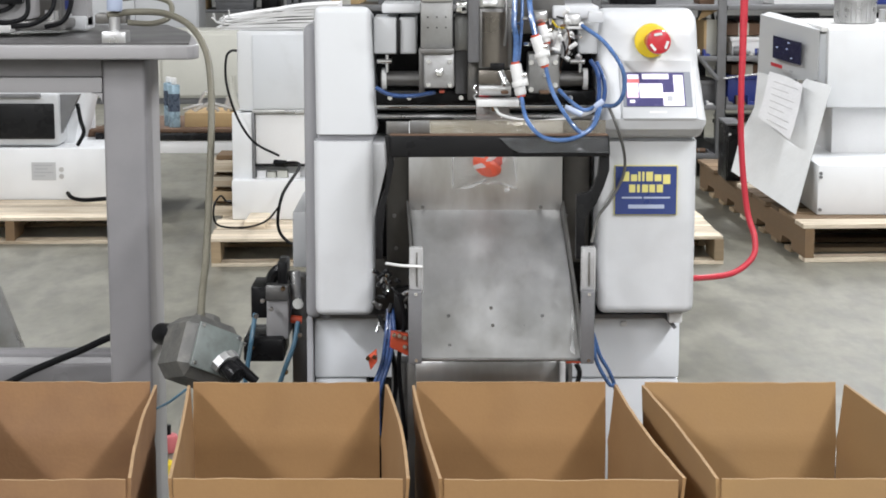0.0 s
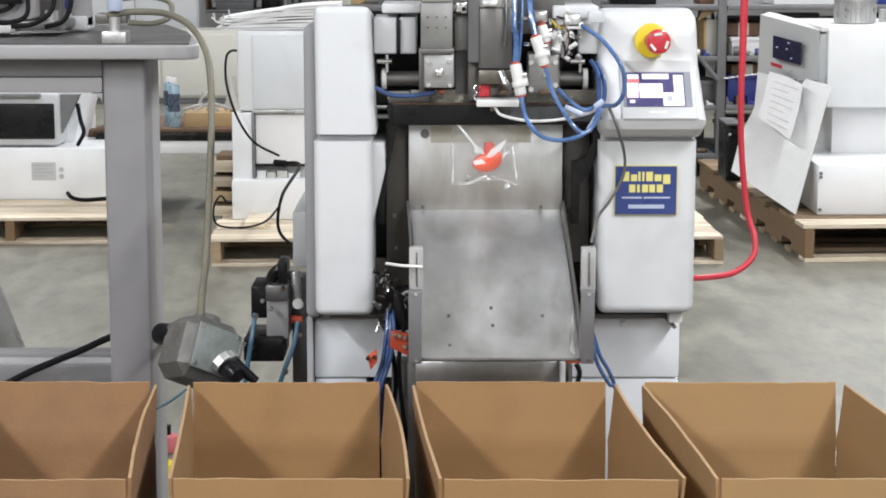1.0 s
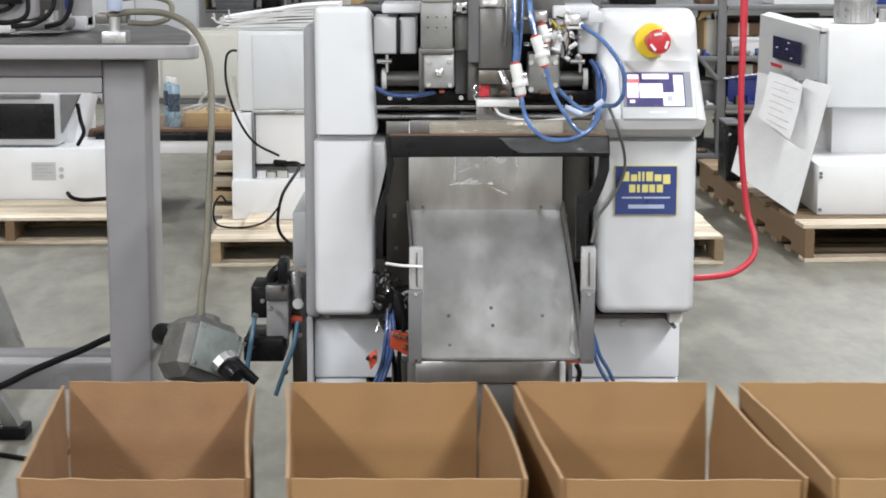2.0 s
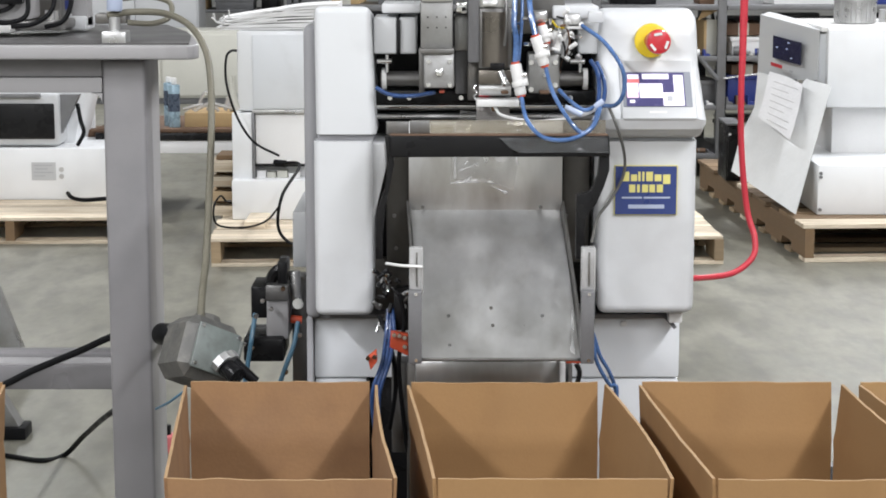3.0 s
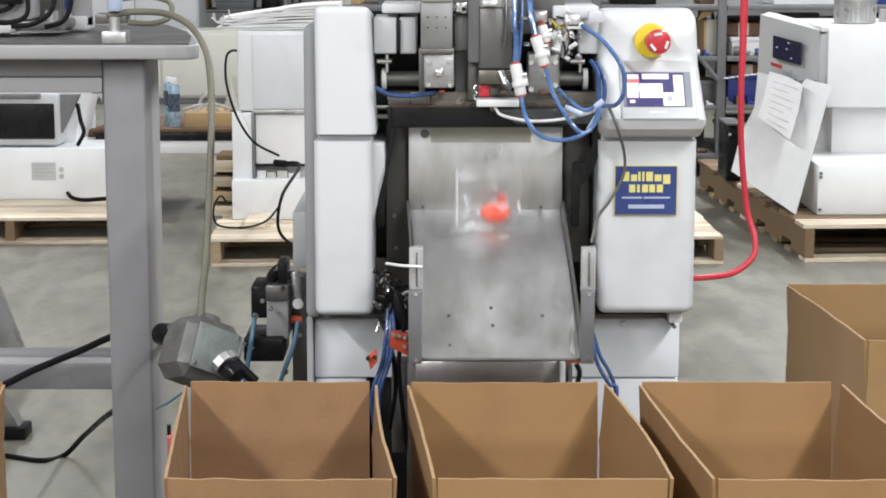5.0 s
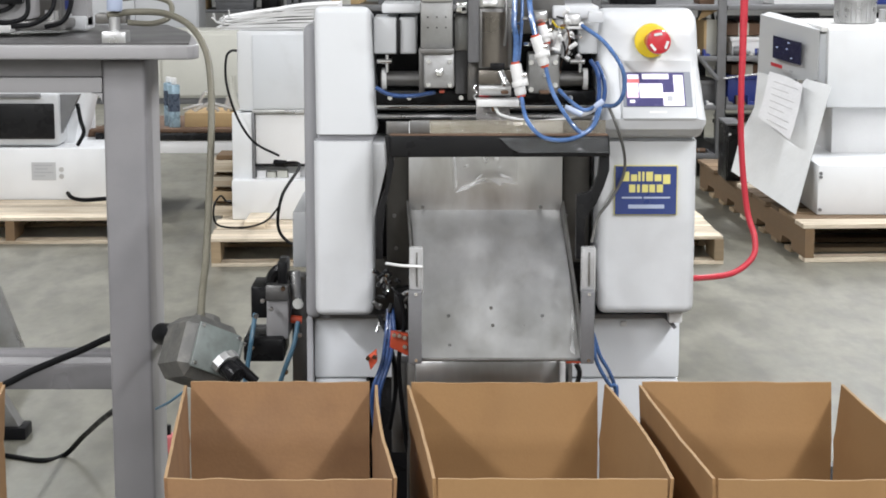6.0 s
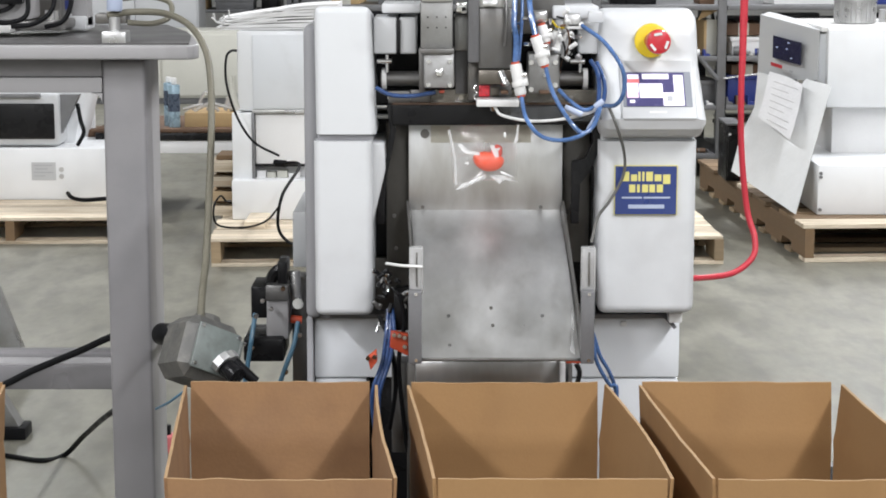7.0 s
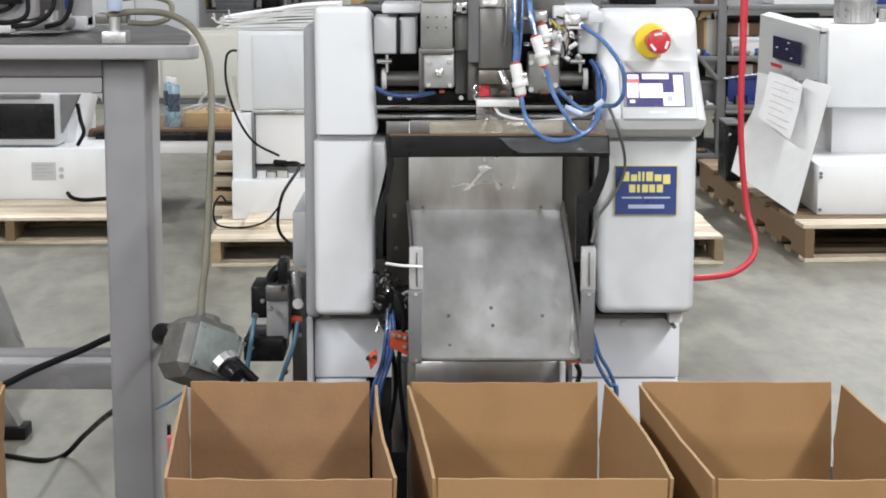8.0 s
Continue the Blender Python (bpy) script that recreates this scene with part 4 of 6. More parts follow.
for pts in ([(-0.079, 0.803), (-0.053, 0.798), (-0.052, 0.764), (-0.081, 0.778)], [(-0.115, 0.763), (-0.101, 0.774), (-0.100, 0.756), (-0.110, 0.742)], [(0.187, 0.761), (0.210, 0.761), (0.210, 0.753), (0.187, 0.753)]):
    part("orange_bracket", prism(bmesh.new(), pts, "y", 2.85, 2.862, 0.001), M_ORANGE, machine, "orange-red plastic bracket")
for x, z in ((-0.074, 0.798), (-0.066, 0.797), (-0.058, 0.794), (-0.058, 0.780), (-0.104, 0.764), (-0.114, 0.762)):
    part("screw", rod(bmesh.new(), (x, 2.850, z), (x, 2.843, z), 0.0034, seg=10), M_CHROME, machine)
part("valve_body", block(-0.075, -0.052, 0.794, 0.851, 2.895, 2.98, 0.003), M_BLACK, machine)
for pts in ([(-0.066, 2.880, 0.855), (-0.059, 2.880, 0.811), (-0.068, 2.880, 0.749), (-0.063, 2.890, 0.675), (-0.055, 2.900, 0.600)], [(-0.098, 2.900, 0.816), (-0.081, 2.880, 0.776), (-0.073, 2.890, 0.711), (-0.083, 2.900, 0.637)]):
    part("black_hose", hose(bmesh.new(), pts, 0.0035), M_RUBBER, machine, "black rubber hose")
part("support_strut", block(-0.080, -0.055, 0.595, 0.740, 2.915, 2.96, 0.002), M_STEEL_DARK, machine)
part("support_strut", block(-0.056, -0.032, 0.509, 0.745, 2.895, 2.97, 0.002), M_STEEL_DARK, machine)
part("support_strut", block(0.193, 0.200, 0.655, 0.742, 2.895, 2.97, 0.002), M_STEEL_DARK, machine)
part("support_strut", hose(bmesh.new(), [(0.205, 2.880, 0.745), (0.210, 2.880, 0.731), (0.204, 2.880, 0.705)], 0.004), M_BLACK, machine)


# ---- grey work bench beside the machine ----
bench = thing("work_bench", (-0.8, 3.6, 0), "grey steel work bench with rounded laminate top", "bench")
bm = bmesh.new()
prism(bm, [(-2.2, 3.40), (-0.451, 3.40), (-0.441, 3.41), (-0.436, 3.44), (-0.470, 3.659), (-0.500, 3.825), (-0.589, 4.155), (-2.2, 4.15)], "z", 1.177, 1.203, 0.004)
top = part("bench_top", bm, M_GREY_LIGHT, bench, "light grey laminate bench top")
part("top_mat", prism(bmesh.new(), [(-2.2, 3.405), (-0.450, 3.408), (-0.478, 3.659), (-0.509, 3.825), (-0.587, 4.104), (-2.2, 4.1)], "z", 1.203 + 0.0005, 1.203 + 0.003), M_BENCH, top, "scuffed dark grey work surface")
part("apron", block(-2.2, -0.613, 1.143, 1.175, 3.456, 3.50, 0.002), M_GREY, bench)
part("apron_rail", block(-2.2, -0.613, 1.115, 1.142, 3.450, 3.50, 0.002), M_GREY_LIGHT, bench)
fillet = [(-0.613, 1.114)] + [(-0.633 + 0.020 * math.sin(a), 1.094 + 0.020 * math.cos(a)) for a in (math.pi / 2 * (8 - k) / 8 for k in range(9))]
part("corner_gusset", prism(bmesh.new(), fillet, "y", 3.451, 3.498), M_GREY_LIGHT, bench)
leg = part("leg", block(-0.612, -0.535, 0.0, 1.173, 3.45, 3.53, 0.006, 3), M_GREY, bench, "square grey steel leg")
part("leg_groove", block(-0.616, -0.547, 0.0, 1.173, 3.531, 3.545, 0.001), M_BLACK, leg)
part("leg", block(-0.620, -0.544, 0.0, 1.173, 3.546, 3.68, 0.006, 3), M_GREY_LIGHT, bench)
part("crossbar", block(-2.2, -0.662, 0.492, 0.542, 3.76, 3.79, 0.004), M_GREY, bench, "grey lower crossbar")
part("crossbar", block(-2.2, -0.664, 0.539, 0.546, 3.765, 3.82, 0.001), M_GREY_LIGHT, bench)
part("rear_crossbar", block(-2.2, -0.676, 0.529, 0.549, 3.84, 3.90, 0.004), M_GREY, bench)
for y0 in (3.45, 3.90):
    part("leg", block(-2.15, -2.07, 0, 1.173, y0, y0 + 0.08, 0.006), M_GREY, bench)
part("leg", block(-0.681, -0.617, 0, 1.173, 3.90, 3.97, 0.006), M_GREY, bench)

BENCH_Z = 1.203 + 0.003
stand = thing("fixture_stand", (-0.62, 3.5, BENCH_Z), "pale fixture with black cables on the bench", "fixture")
part("foot", block(-0.605, -0.561, 1.201, 1.227, 3.41, 3.46, 0.004), M_ALU, stand, "small pale metal foot")
part("post", rod(bmesh.new(), (-0.586, 3.440, 1.223), (-0.585, 3.440, 1.251), 0.010), M_ALU, stand)
part("knob", rod(bmesh.new(), (-0.585, 3.440, 1.261), (-0.583, 3.440, 1.306), 0.014, seg=24, bev=0.003), M_SIGN_PALE, stand)
part("clamp_arm", block(-0.622, -0.566, 1.238, 1.256, 3.45, 3.50, 0.003), M_STEEL_DARK, stand)
# Column, side plate and drive run on upward unseen, added for shade.
part("column", block(-0.727, -0.696, 1.216, 1.807, 3.78, 3.84, 0.003), M_GREY_LIGHT, stand)
part("column_foot", block(-0.745, -0.696, 1.211, 1.238, 3.76, 3.86, 0.004), M_SHELL_GREY, stand)
part("side_plate", block(-0.785, -0.735, 1.222, 1.801, 3.72, 3.76, 0.003), M_STEEL_DARK, stand)
part("bright_coil", rod(bmesh.new(), (-0.741, 3.660, 1.254), (-0.742, 3.660, 1.224), 0.013), M_CHROME, stand)
part("tray", block(-0.869, -0.803, 1.215, 1.234, 3.58, 3.72, 0.003), M_PLASTIC_WHITE, stand)
for pts in ([(-0.836, 3.550, 1.236), (-0.794, 3.550, 1.236), (-0.767, 3.560, 1.251), (-0.767, 3.570, 1.297)],
            [(-0.847, 3.600, 1.253), (-0.815, 3.600, 1.257), (-0.795, 3.600, 1.275), (-0.792, 3.600, 1.302)],
            [(-0.783, 3.500, 1.231), (-0.742, 3.500, 1.236), (-0.710, 3.500, 1.259), (-0.703, 3.520, 1.304)],
            [(-0.726, 3.520, 1.229), (-0.694, 3.520, 1.239), (-0.680, 3.530, 1.268), (-0.683, 3.550, 1.303)]):
    part("black_cable", hose(bmesh.new(), pts, 0.0045), M_RUBBER, stand, "black rubber cable")
part("drive_housing", block(-0.907, -0.776, 1.236, 1.589, 3.62, 3.80, 0.008), M_GREY_LIGHT, stand, "grey drive housing")
part("drive_cap", block(-0.882, -0.781, 1.267, 1.584, 3.585, 3.618, 0.006), M_BLACK, stand, "black drive cap")
part("drive_foot", block(-0.808, -0.716, 1.218, 1.235, 3.62, 3.80, 0.003), M_STEEL_DARK, stand)

# conduit hanging over the bench edge to the cast junction box
junction = thing("junction_box", (-0.37, 2.95, 0), "grey-green cast junction box hanging on a conduit", "junction box")
part("conduit", hose(bmesh.new(), [(-0.598, 3.440, 1.253), (-0.559, 3.450, 1.259), (-0.494, 3.420, 1.258), (-0.442, 3.360, 1.240), (-0.411, 3.320, 1.203), (-0.397, 3.280, 1.153), (-0.390, 3.220, 1.072), (-0.387, 3.150, 0.975), (-0.384, 3.070, 0.885), (-0.384, 3.000, 0.823), (-0.381, 2.960, 0.790)], 0.006, seg=12), M_CONDUIT, junction, "olive grey flexible conduit")
part("conduit", hose(bmesh.new(), [(-0.566, 3.460, 1.240), (-0.522, 3.470, 1.238), (-0.493, 3.480, 1.249), (-0.495, 3.500, 1.274), (-0.536, 3.500, 1.285), (-0.582, 3.500, 1.281)], 0.005), M_CONDUIT, junction)
JB = Matrix.Translation((-0.385, 2.970, 0.746)) @ pose(0, 0, 0, -16, 25, 32) @ Matrix.Scale(1.08, 4)
body = part("housing", turned(slab(bmesh.new(), -0.047, 0.047, -0.050, 0.044, -0.045, 0.045, 0.017, 1), JB), M_CAST, junction, "cast housing with chipped grey-green paint")
part("cover_plate", turned(slab(bmesh.new(), -0.036, 0.036, -0.038, 0.030, -0.050, -0.044, 0.003), JB), M_CAST_GREEN, body)
part("side_plate", turned(slab(bmesh.new(), 0.044, 0.051, -0.036, 0.028, -0.034, 0.034, 0.003), JB), M_CAST_GREEN, body)
part("collar", turned(rod(bmesh.new(), (0, 0, 0.04), (0, 0, 0.054), 0.026, 0.018, seg=10), JB), M_CAST, body)
for sx, sz in ((-0.031, -0.032), (0.031, -0.032), (-0.031, 0.025), (0.031, 0.025)):
    part("screw", turned(rod(bmesh.new(), (sx, -0.049, sz), (sx, -0.053, sz), 0.003, seg=10), JB), M_CHROME, body)
    part("screw", turned(rod(bmesh.new(), (0.050, sx, sz), (0.054, sx, sz), 0.003, seg=10), JB), M_CHROME, body)
part("hub", rod(bmesh.new(), (-0.380, 2.950, 0.779), (-0.383, 2.960, 0.802), 0.011, seg=8), M_STEEL_DARK, junction, "dull hex gland")
part("plug", rod(bmesh.new(), (-0.423, 2.980, 0.769), (-0.454, 3.020, 0.763), 0.018, seg=24, bev=0.004), M_RUBBER, junction, "black rubber plug")
part("plug", rod(bmesh.new(), (-0.340, 2.920, 0.733), (-0.317, 2.900, 0.720), 0.015, seg=24, bev=0.003), M_BLACK, junction)
part("plug", rod(bmesh.new(), (-0.327, 2.920, 0.738), (-0.291, 2.920, 0.708), 0.011, 0.007, seg=24), M_RUBBER, junction)
part("gland_ring", rod(bmesh.new(), (-0.348, 2.920, 0.744), (-0.339, 2.915, 0.736), 0.018, seg=8), M_ALU, junction)
part("gland_ring", rod(bmesh.new(), (-0.335, 2.930, 0.747), (-0.327, 2.920, 0.739), 0.013, seg=8), M_ALU, junction)
part("hanger_cable", hose(bmesh.new(), [(-0.450, 3.020, 0.762), (-0.484, 3.300, 0.699), (-0.528, 3.600, 0.633), (-0.567, 3.740, 0.605), (-0.612, 3.740, 0.608), (-0.655, 3.730, 0.608), (-0.723, 3.730, 0.578), (-0.814, 3.730, 0.540), (-0.883, 3.730, 0.506), (-0.952, 3.730, 0.482)], 0.007), M_RUBBER, junction, "black power cable")
part("lower_cable", hose(bmesh.new(), [(-0.461, 3.000, 0.644), (-0.432, 2.950, 0.668), (-0.402, 2.930, 0.693)], 0.002), M_BLUE_TEAL, junction)

floor_cable = thing("floor_cable", (-1.022, 4.988, 0.006), "black cable lying on the concrete floor", "cable")
part("cable", hose(bmesh.new(), [(-1.266, 5.056, 0.006), (-1.163, 5.010, 0.006), (-1.071, 4.971, 0.006), (-1.022, 5.027, 0.006), (-0.942, 4.900, 0.095), (-0.781, 4.400, 0.283), (-0.625, 3.800, 0.453)], 0.007), M_RUBBER, floor_cable)

ladder = thing("step_ladder", (-1.15, 4.9, 0), "aluminium step ladder with black rubber feet", "ladder")
foot_c = Vector((-1.199, 5.226, 0.000))
foot_r = Vector((-1.307, 5.967, 0.000))
part("rail", prism(bmesh.new(), [(foot_c.x - 0.03, 0.03), (foot_c.x + 0.016, 0.03), (-1.233, 0.120), (-1.311, 0.333), (-1.375, 0.333)], "y", foot_c.y - 0.01, foot_c.y + 0.05, 0.002), M_BRACKET, ladder, "aluminium ladder rail")
part("rail", prism(bmesh.new(), [(foot_r.x - 0.07, 0.03), (foot_r.x + 0.012, 0.03), (-1.332, 0.077), (-1.408, 0.291), (-1.474, 0.447), (-1.546, 0.447)], "y", foot_r.y - 0.02, foot_r.y + 0.04, 0.002), M_BRACKET, ladder)
for fc in (foot_c, foot_r):
    part("rubber_foot", block(fc.x - 0.05, fc.x + 0.034, 0, 0.035, fc.y - 0.03, fc.y + 0.06, 0.004), M_RUBBER, ladder)
part("rivet", rod(bmesh.new(), (-1.387, 5.980, 0.164), (-1.382, 5.960, 0.169), 0.009, seg=12), M_CHROME, ladder)

# small bottles on the floor beside the bench leg
for base_at, mt, lab in (((-0.753, 5.078, 0.000), M_PINK, "small pink plastic bottle on the floor"), ((-0.722, 4.804, 0.000), M_YELLOW, "small yellow plastic bottle on the floor")):
    b0 = Vector(base_at)
    bottle = thing("plastic_bottle", b0, lab, "bottle")
    part("body", rod(bmesh.new(), b0, b0 + Vector((0, 0, 0.05)), 0.030, seg=20, bev=0.008), mt, bottle)
    part("cap", rod(bmesh.new(), b0 + Vector((0, 0, 0.05)), b0 + Vector((0, 0, 0.075)), 0.012, seg=16), M_BLACK, bottle)

# pneumatic actuator beside the machine
act = thing("actuator", (-0.27, 3.25, 0), "black and grey pneumatic actuator on a steel post", "actuator")
part("post", block(-0.261, -0.233, 0, 0.815, 3.25, 3.30, 0.003), M_STEEL_DARK, act, "grey steel post")
part("body", block(-0.299, -0.261, 0.720, 0.799, 3.18, 3.26, 0.003), M_GREY_LIGHT, act, "grey valve body")
part("cap", block(-0.299, -0.259, 0.787, 0.815, 3.17, 3.27, 0.004), M_STEEL_DARK, act)
part("base_block", block(-0.336, -0.268, 0.685, 0.726, 3.16, 3.28, 0.004), M_BLACK, act)
part("black_bracket", block(-0.324, -0.296, 0.756, 0.811, 3.18, 3.27, 0.003), M_BLACK, act)
part("hook", hose(bmesh.new(), [(-0.294, 3.200, 0.800), (-0.290, 3.200, 0.822), (-0.280, 3.200, 0.835), (-0.270, 3.200, 0.838)], 0.010), M_BLACK, act)
part("hook_block", block(-0.279, -0.263, 0.809, 0.852, 3.18, 3.25, 0.003), M_BLACK, act)
part("cylinder", rod(bmesh.new(), (-0.252, 3.200, 0.834), (-0.248, 3.200, 0.770), 0.010, bev=0.002), M_ALU, act, "bright cylinder end")
part("cylinder_eye", rod(bmesh.new(), (-0.246, 3.190, 0.779), (-0.244, 3.170, 0.783), 0.009), M_CHROME, act)
part("red_ring", rod(bmesh.new(), (-0.259, 3.200, 0.751), (-0.240, 3.200, 0.749), 0.007), M_ORANGE, act)
for pts in ([(-0.316, 3.170, 0.766), (-0.321, 3.150, 0.727), (-0.329, 3.150, 0.678), (-0.337, 3.150, 0.630)], [(-0.245, 3.180, 0.750), (-0.251, 3.160, 0.715), (-0.265, 3.150, 0.678), (-0.282, 3.150, 0.630)]):
    part("pale_tube", hose(bmesh.new(), pts, 0.0040), M_BLUE_TEAL, act, "pale blue air tube")
for x, y in ((451, 558), (443, 615), (529, 592), (503, 660), (478, 545), (500, 508), (463, 530)):
    q = Vector(((x - 784) * 0.00094, 3.155, 0.745 - (y - 580) * 0.00094))
    part("screw", rod(bmesh.new(), q, q + Vector((0, -0.008, 0)), 0.004, seg=10), M_CHROME, act)

# red air hose hanging down to the back of the machine
air = thing("air_hose", (0.5, 3.7, 0.6), "red rubber air hose hanging from above", "hose")
part("hose", hose(bmesh.new(), [(0.581, 3.7, 5.38), (0.575, 3.700, 1.485), (0.578, 3.700, 1.272), (0.575, 3.700, 1.132), (0.578, 3.700, 0.990), (0.592, 3.700, 0.868), (0.605, 3.680, 0.815), (0.599, 3.660, 0.780), (0.560, 3.630, 0.755), (0.499, 3.580, 0.754), (0.436, 3.500, 0.768), (0.374, 3.420, 0.795)], 0.006, seg=12, steps=12), M_HOSE_RED, air)


# ---- machines on pallets behind ----
def pallet(m, w, d, label, boards=None, h=0.122):
    """A stringer pallet: front left corner at the origin of m, boards across, stringers in depth."""
    p = new("pallet")
    p.empty_display_size = 0.05
    tagged(p, label, "pallet", "wooden pallets")
    t = 0.016 if h < 0.15 else 0.019
    rng = random.Random(int(w * 1000 + d * 77))
    for k in range(3):
        x = k * (w - 0.04) / 2
        bm = bmesh.new()
        n0, n1 = d * 0.2, d * 0.36
        prism(bm, [(0, t), (n0, t), (n0 + 0.02, t + 0.035), (n1, t + 0.035), (n1 + 0.02, t), (d - n1, t), (d - n1 + 0.02, t + 0.035), (d - n0, t + 0.035), (d - n0 + 0.02, t), (d, t), (d, h - t), (0, h - t)], "x", x, x + 0.04)
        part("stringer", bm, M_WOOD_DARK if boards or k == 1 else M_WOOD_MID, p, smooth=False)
    n = 7 if boards else 8
    for i in range(n):
        bw = (0.158 if i in (0, n - 1) else 0.146) if boards else 0.128
        y = i * (d - bw) / (n - 1)
        e = rng.uniform(-0.008, 0.012)
        # Where boards is given, those behind the front one get the shade-darkened wood.
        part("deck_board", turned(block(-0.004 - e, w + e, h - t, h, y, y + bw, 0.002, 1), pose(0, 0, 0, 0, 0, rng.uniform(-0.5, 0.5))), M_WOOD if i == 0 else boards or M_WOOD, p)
    low = 3 if h < 0.15 else 5
    for i in range(low):
        y = i * (d - 0.11) / (low - 1)
        # Bottom boards further in take the wood colour darkened for shade.
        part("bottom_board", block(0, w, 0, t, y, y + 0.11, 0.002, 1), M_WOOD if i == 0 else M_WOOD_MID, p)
    p.matrix_basis = m
    return p


PALLET_H = 0.122
PR = Vector((1.552, 8.118, 0.000))
pallet(pose(PR.x, PR.y, 0, 0, 0, 3.2), 1.15, 1.18, "worn brown wooden pallet under a white machine, deck darkened for shade", M_WOOD_BROWN, 0.165)
pallet(pose(PR.x - 0.069, PR.y + 1.215, 0, 0, 0, 3.2), 1.15, 1.18, "worn brown wooden pallet behind another, deck darkened for shade", M_WOOD_BROWN, 0.165)
PM = Vector((1.198, 8.047, 0.000))
pallet(pose(PM.x - 1.02, PM.y, 0, 0, 0, 1.5), 1.02, 1.1, "wooden pallet with worn boards behind the bagger")
PL = Vector((-0.981, 8.005, 0.000))
pallet(pose(PL.x, PL.y, 0, 0, 0, 2.5), 1.1, 1.15, "wooden pallet carrying a white machine")
PF = Vector((-2.003, 8.585, 0.000))
pallet(pose(-1.416 - 1.1, PF.y, 0, 0, 0, 2.0), 1.1, 1.15, "wooden pallet carrying a white machine with dark opening")

# machine with the black opening, seen under the bench
m1 = thing("white_machine", (PF.x + 0.3, PF.y + 0.4, PALLET_H), "white cabinet machine with a dark square opening", "machine")
part("lower_box", block(PF.x - 0.6, -1.604, PALLET_H, 0.374, PF.y + 0.60, PF.y + 1.12, 0.008), M_WHITE, m1, "white sheet metal base box")
bm = bmesh.new()
prism(bm, [(-1.948, 0.357), (-1.815, 0.357), (-1.751, 0.623), (-1.630, 0.832), (-2.316, 0.832), (-2.335, 0.357)], "y", 9.400, 9.800, 0.005)
part("upper_cabinet", bm, M_WHITE, m1)
bm = bmesh.new()
prism(bm, [(-1.850, 0.626), (-1.755, 0.626), (-1.848, 0.434), (-1.870, 0.434)], "y", 9.250, 9.310)
part("side_flap", bm, M_RACK, m1)
hood = part("grey_hood", block(-2.292, -1.847, 0.382, 0.635, 9.210, 9.650, 0.02, 3), M_SHELL_GREY, m1, "grey rounded hood")
part("opening", block(-2.292, -1.869, 0.415, 0.587, 9.202, 9.220, 0.012, 3), M_BLACK, hood, "black opening")
part("opening_rim", block(-2.285, -1.933, 0.615, 0.636, 9.185, 9.220, 0.002), M_RACK, hood)
plt = part("rating_plate", block(-1.982, -1.865, 0.219, 0.306, PF.y + 0.597, PF.y + 0.601, 0), M_SHELL_GREY, m1, "grey rating label")
for i, (x0, x1) in enumerate(((60, 92), (62, 84), (60, 94), (60, 80))):
    part("print_line", block((x0 - 784) * 0.00272, (x1 - 784) * 0.00272, 0.263 + 0.026 - i * 0.017, 0.263 + 0.031 - i * 0.017, PF.y + 0.595, PF.y + 0.597, 0), M_INK, plt)
for y in (301, 314):
    part("small_mark", rod(bmesh.new(), (-1.838, PF.y + 0.601, 0.274 - (y - 300) * 0.0026), (-1.838, PF.y + 0.595, 0.274 - (y - 300) * 0.0026), 0.012, seg=12), M_ALU, m1)
part("power_cord", hose(bmesh.new(), [(-1.805, 9.150, 0.161), (-1.774, 9.100, 0.146), (-1.709, 9.070, 0.139), (-1.571, 9.050, 0.148), (-1.464, 9.050, 0.126)], 0.010), M_RUBBER, m1, "black power cord")
part("power_cord", hose(bmesh.new(), [(-1.774, 9.300, 0.575), (-1.750, 9.250, 0.498), (-1.738, 9.250, 0.443), (-1.770, 9.250, 0.380)], 0.010), M_RUBBER, m1)
part("panel", block(-1.861, -1.791, 0.337, 0.564, 9.830, 9.870, 0.002), M_WHITE, m1)
part("shelf", block(-1.862, -1.683, 0.313, 0.405, 9.750, 9.950, 0.002), M_BROWN, m1)

# machine with paper piled on top, behind the bagger
m2 = thing("white_machine", (-0.6, PL.y + 0.5, PALLET_H), "white machine with an open service bay and paper on top", "machine")
part("cabinet", block(-0.922, -0.366, 0.606, 0.965, 8.610, 9.260, 0.01), M_WHITE, m2, "white upper cabinet")
part("foot_cabinet", block(-0.948, -0.366, PALLET_H, 0.303, 8.540, 9.260, 0.008), M_WHITE, m2, "white base cabinet")
part("side_column", block(-0.948, -0.854, 0.297, 0.599, 8.590, 9.260, 0.006), M_WHITE, m2)
part("bay_back", block(-0.868, -0.575, 0.282, 0.604, 8.680, 8.710, 0), M_PAPER, m2)
part("bay_plate", block(-0.844, -0.571, 0.367, 0.590, 8.616, 8.640, 0.002), M_PAPER, m2, "white inner cover plate")
part("front_cover", block(-0.852, -0.566, 0.617, 0.948, 8.598, 8.610, 0.003), M_BASE, m2, "pale blue-grey front cover")
for pts in ([(-0.961, 8.620, 0.765), (-0.948, 8.610, 0.687), (-0.926, 8.600, 0.609)], [(-0.942, 8.630, 0.764), (-0.939, 8.620, 0.686), (-0.922, 8.610, 0.618)]):
    part("foam_strip", hose(bmesh.new(), pts, 0.011, seg=8), M_CREAM, m2, "cream foam strip hanging on the side")
part("bay_lintel", block(-0.857, -0.570, 0.595, 0.612, 8.600, 8.860, 0.001), M_STEEL, m2)
part("bay_shelf", block(-0.854, -0.573, 0.355, 0.363, 8.610, 8.680, 0.001), M_BLACK, m2)
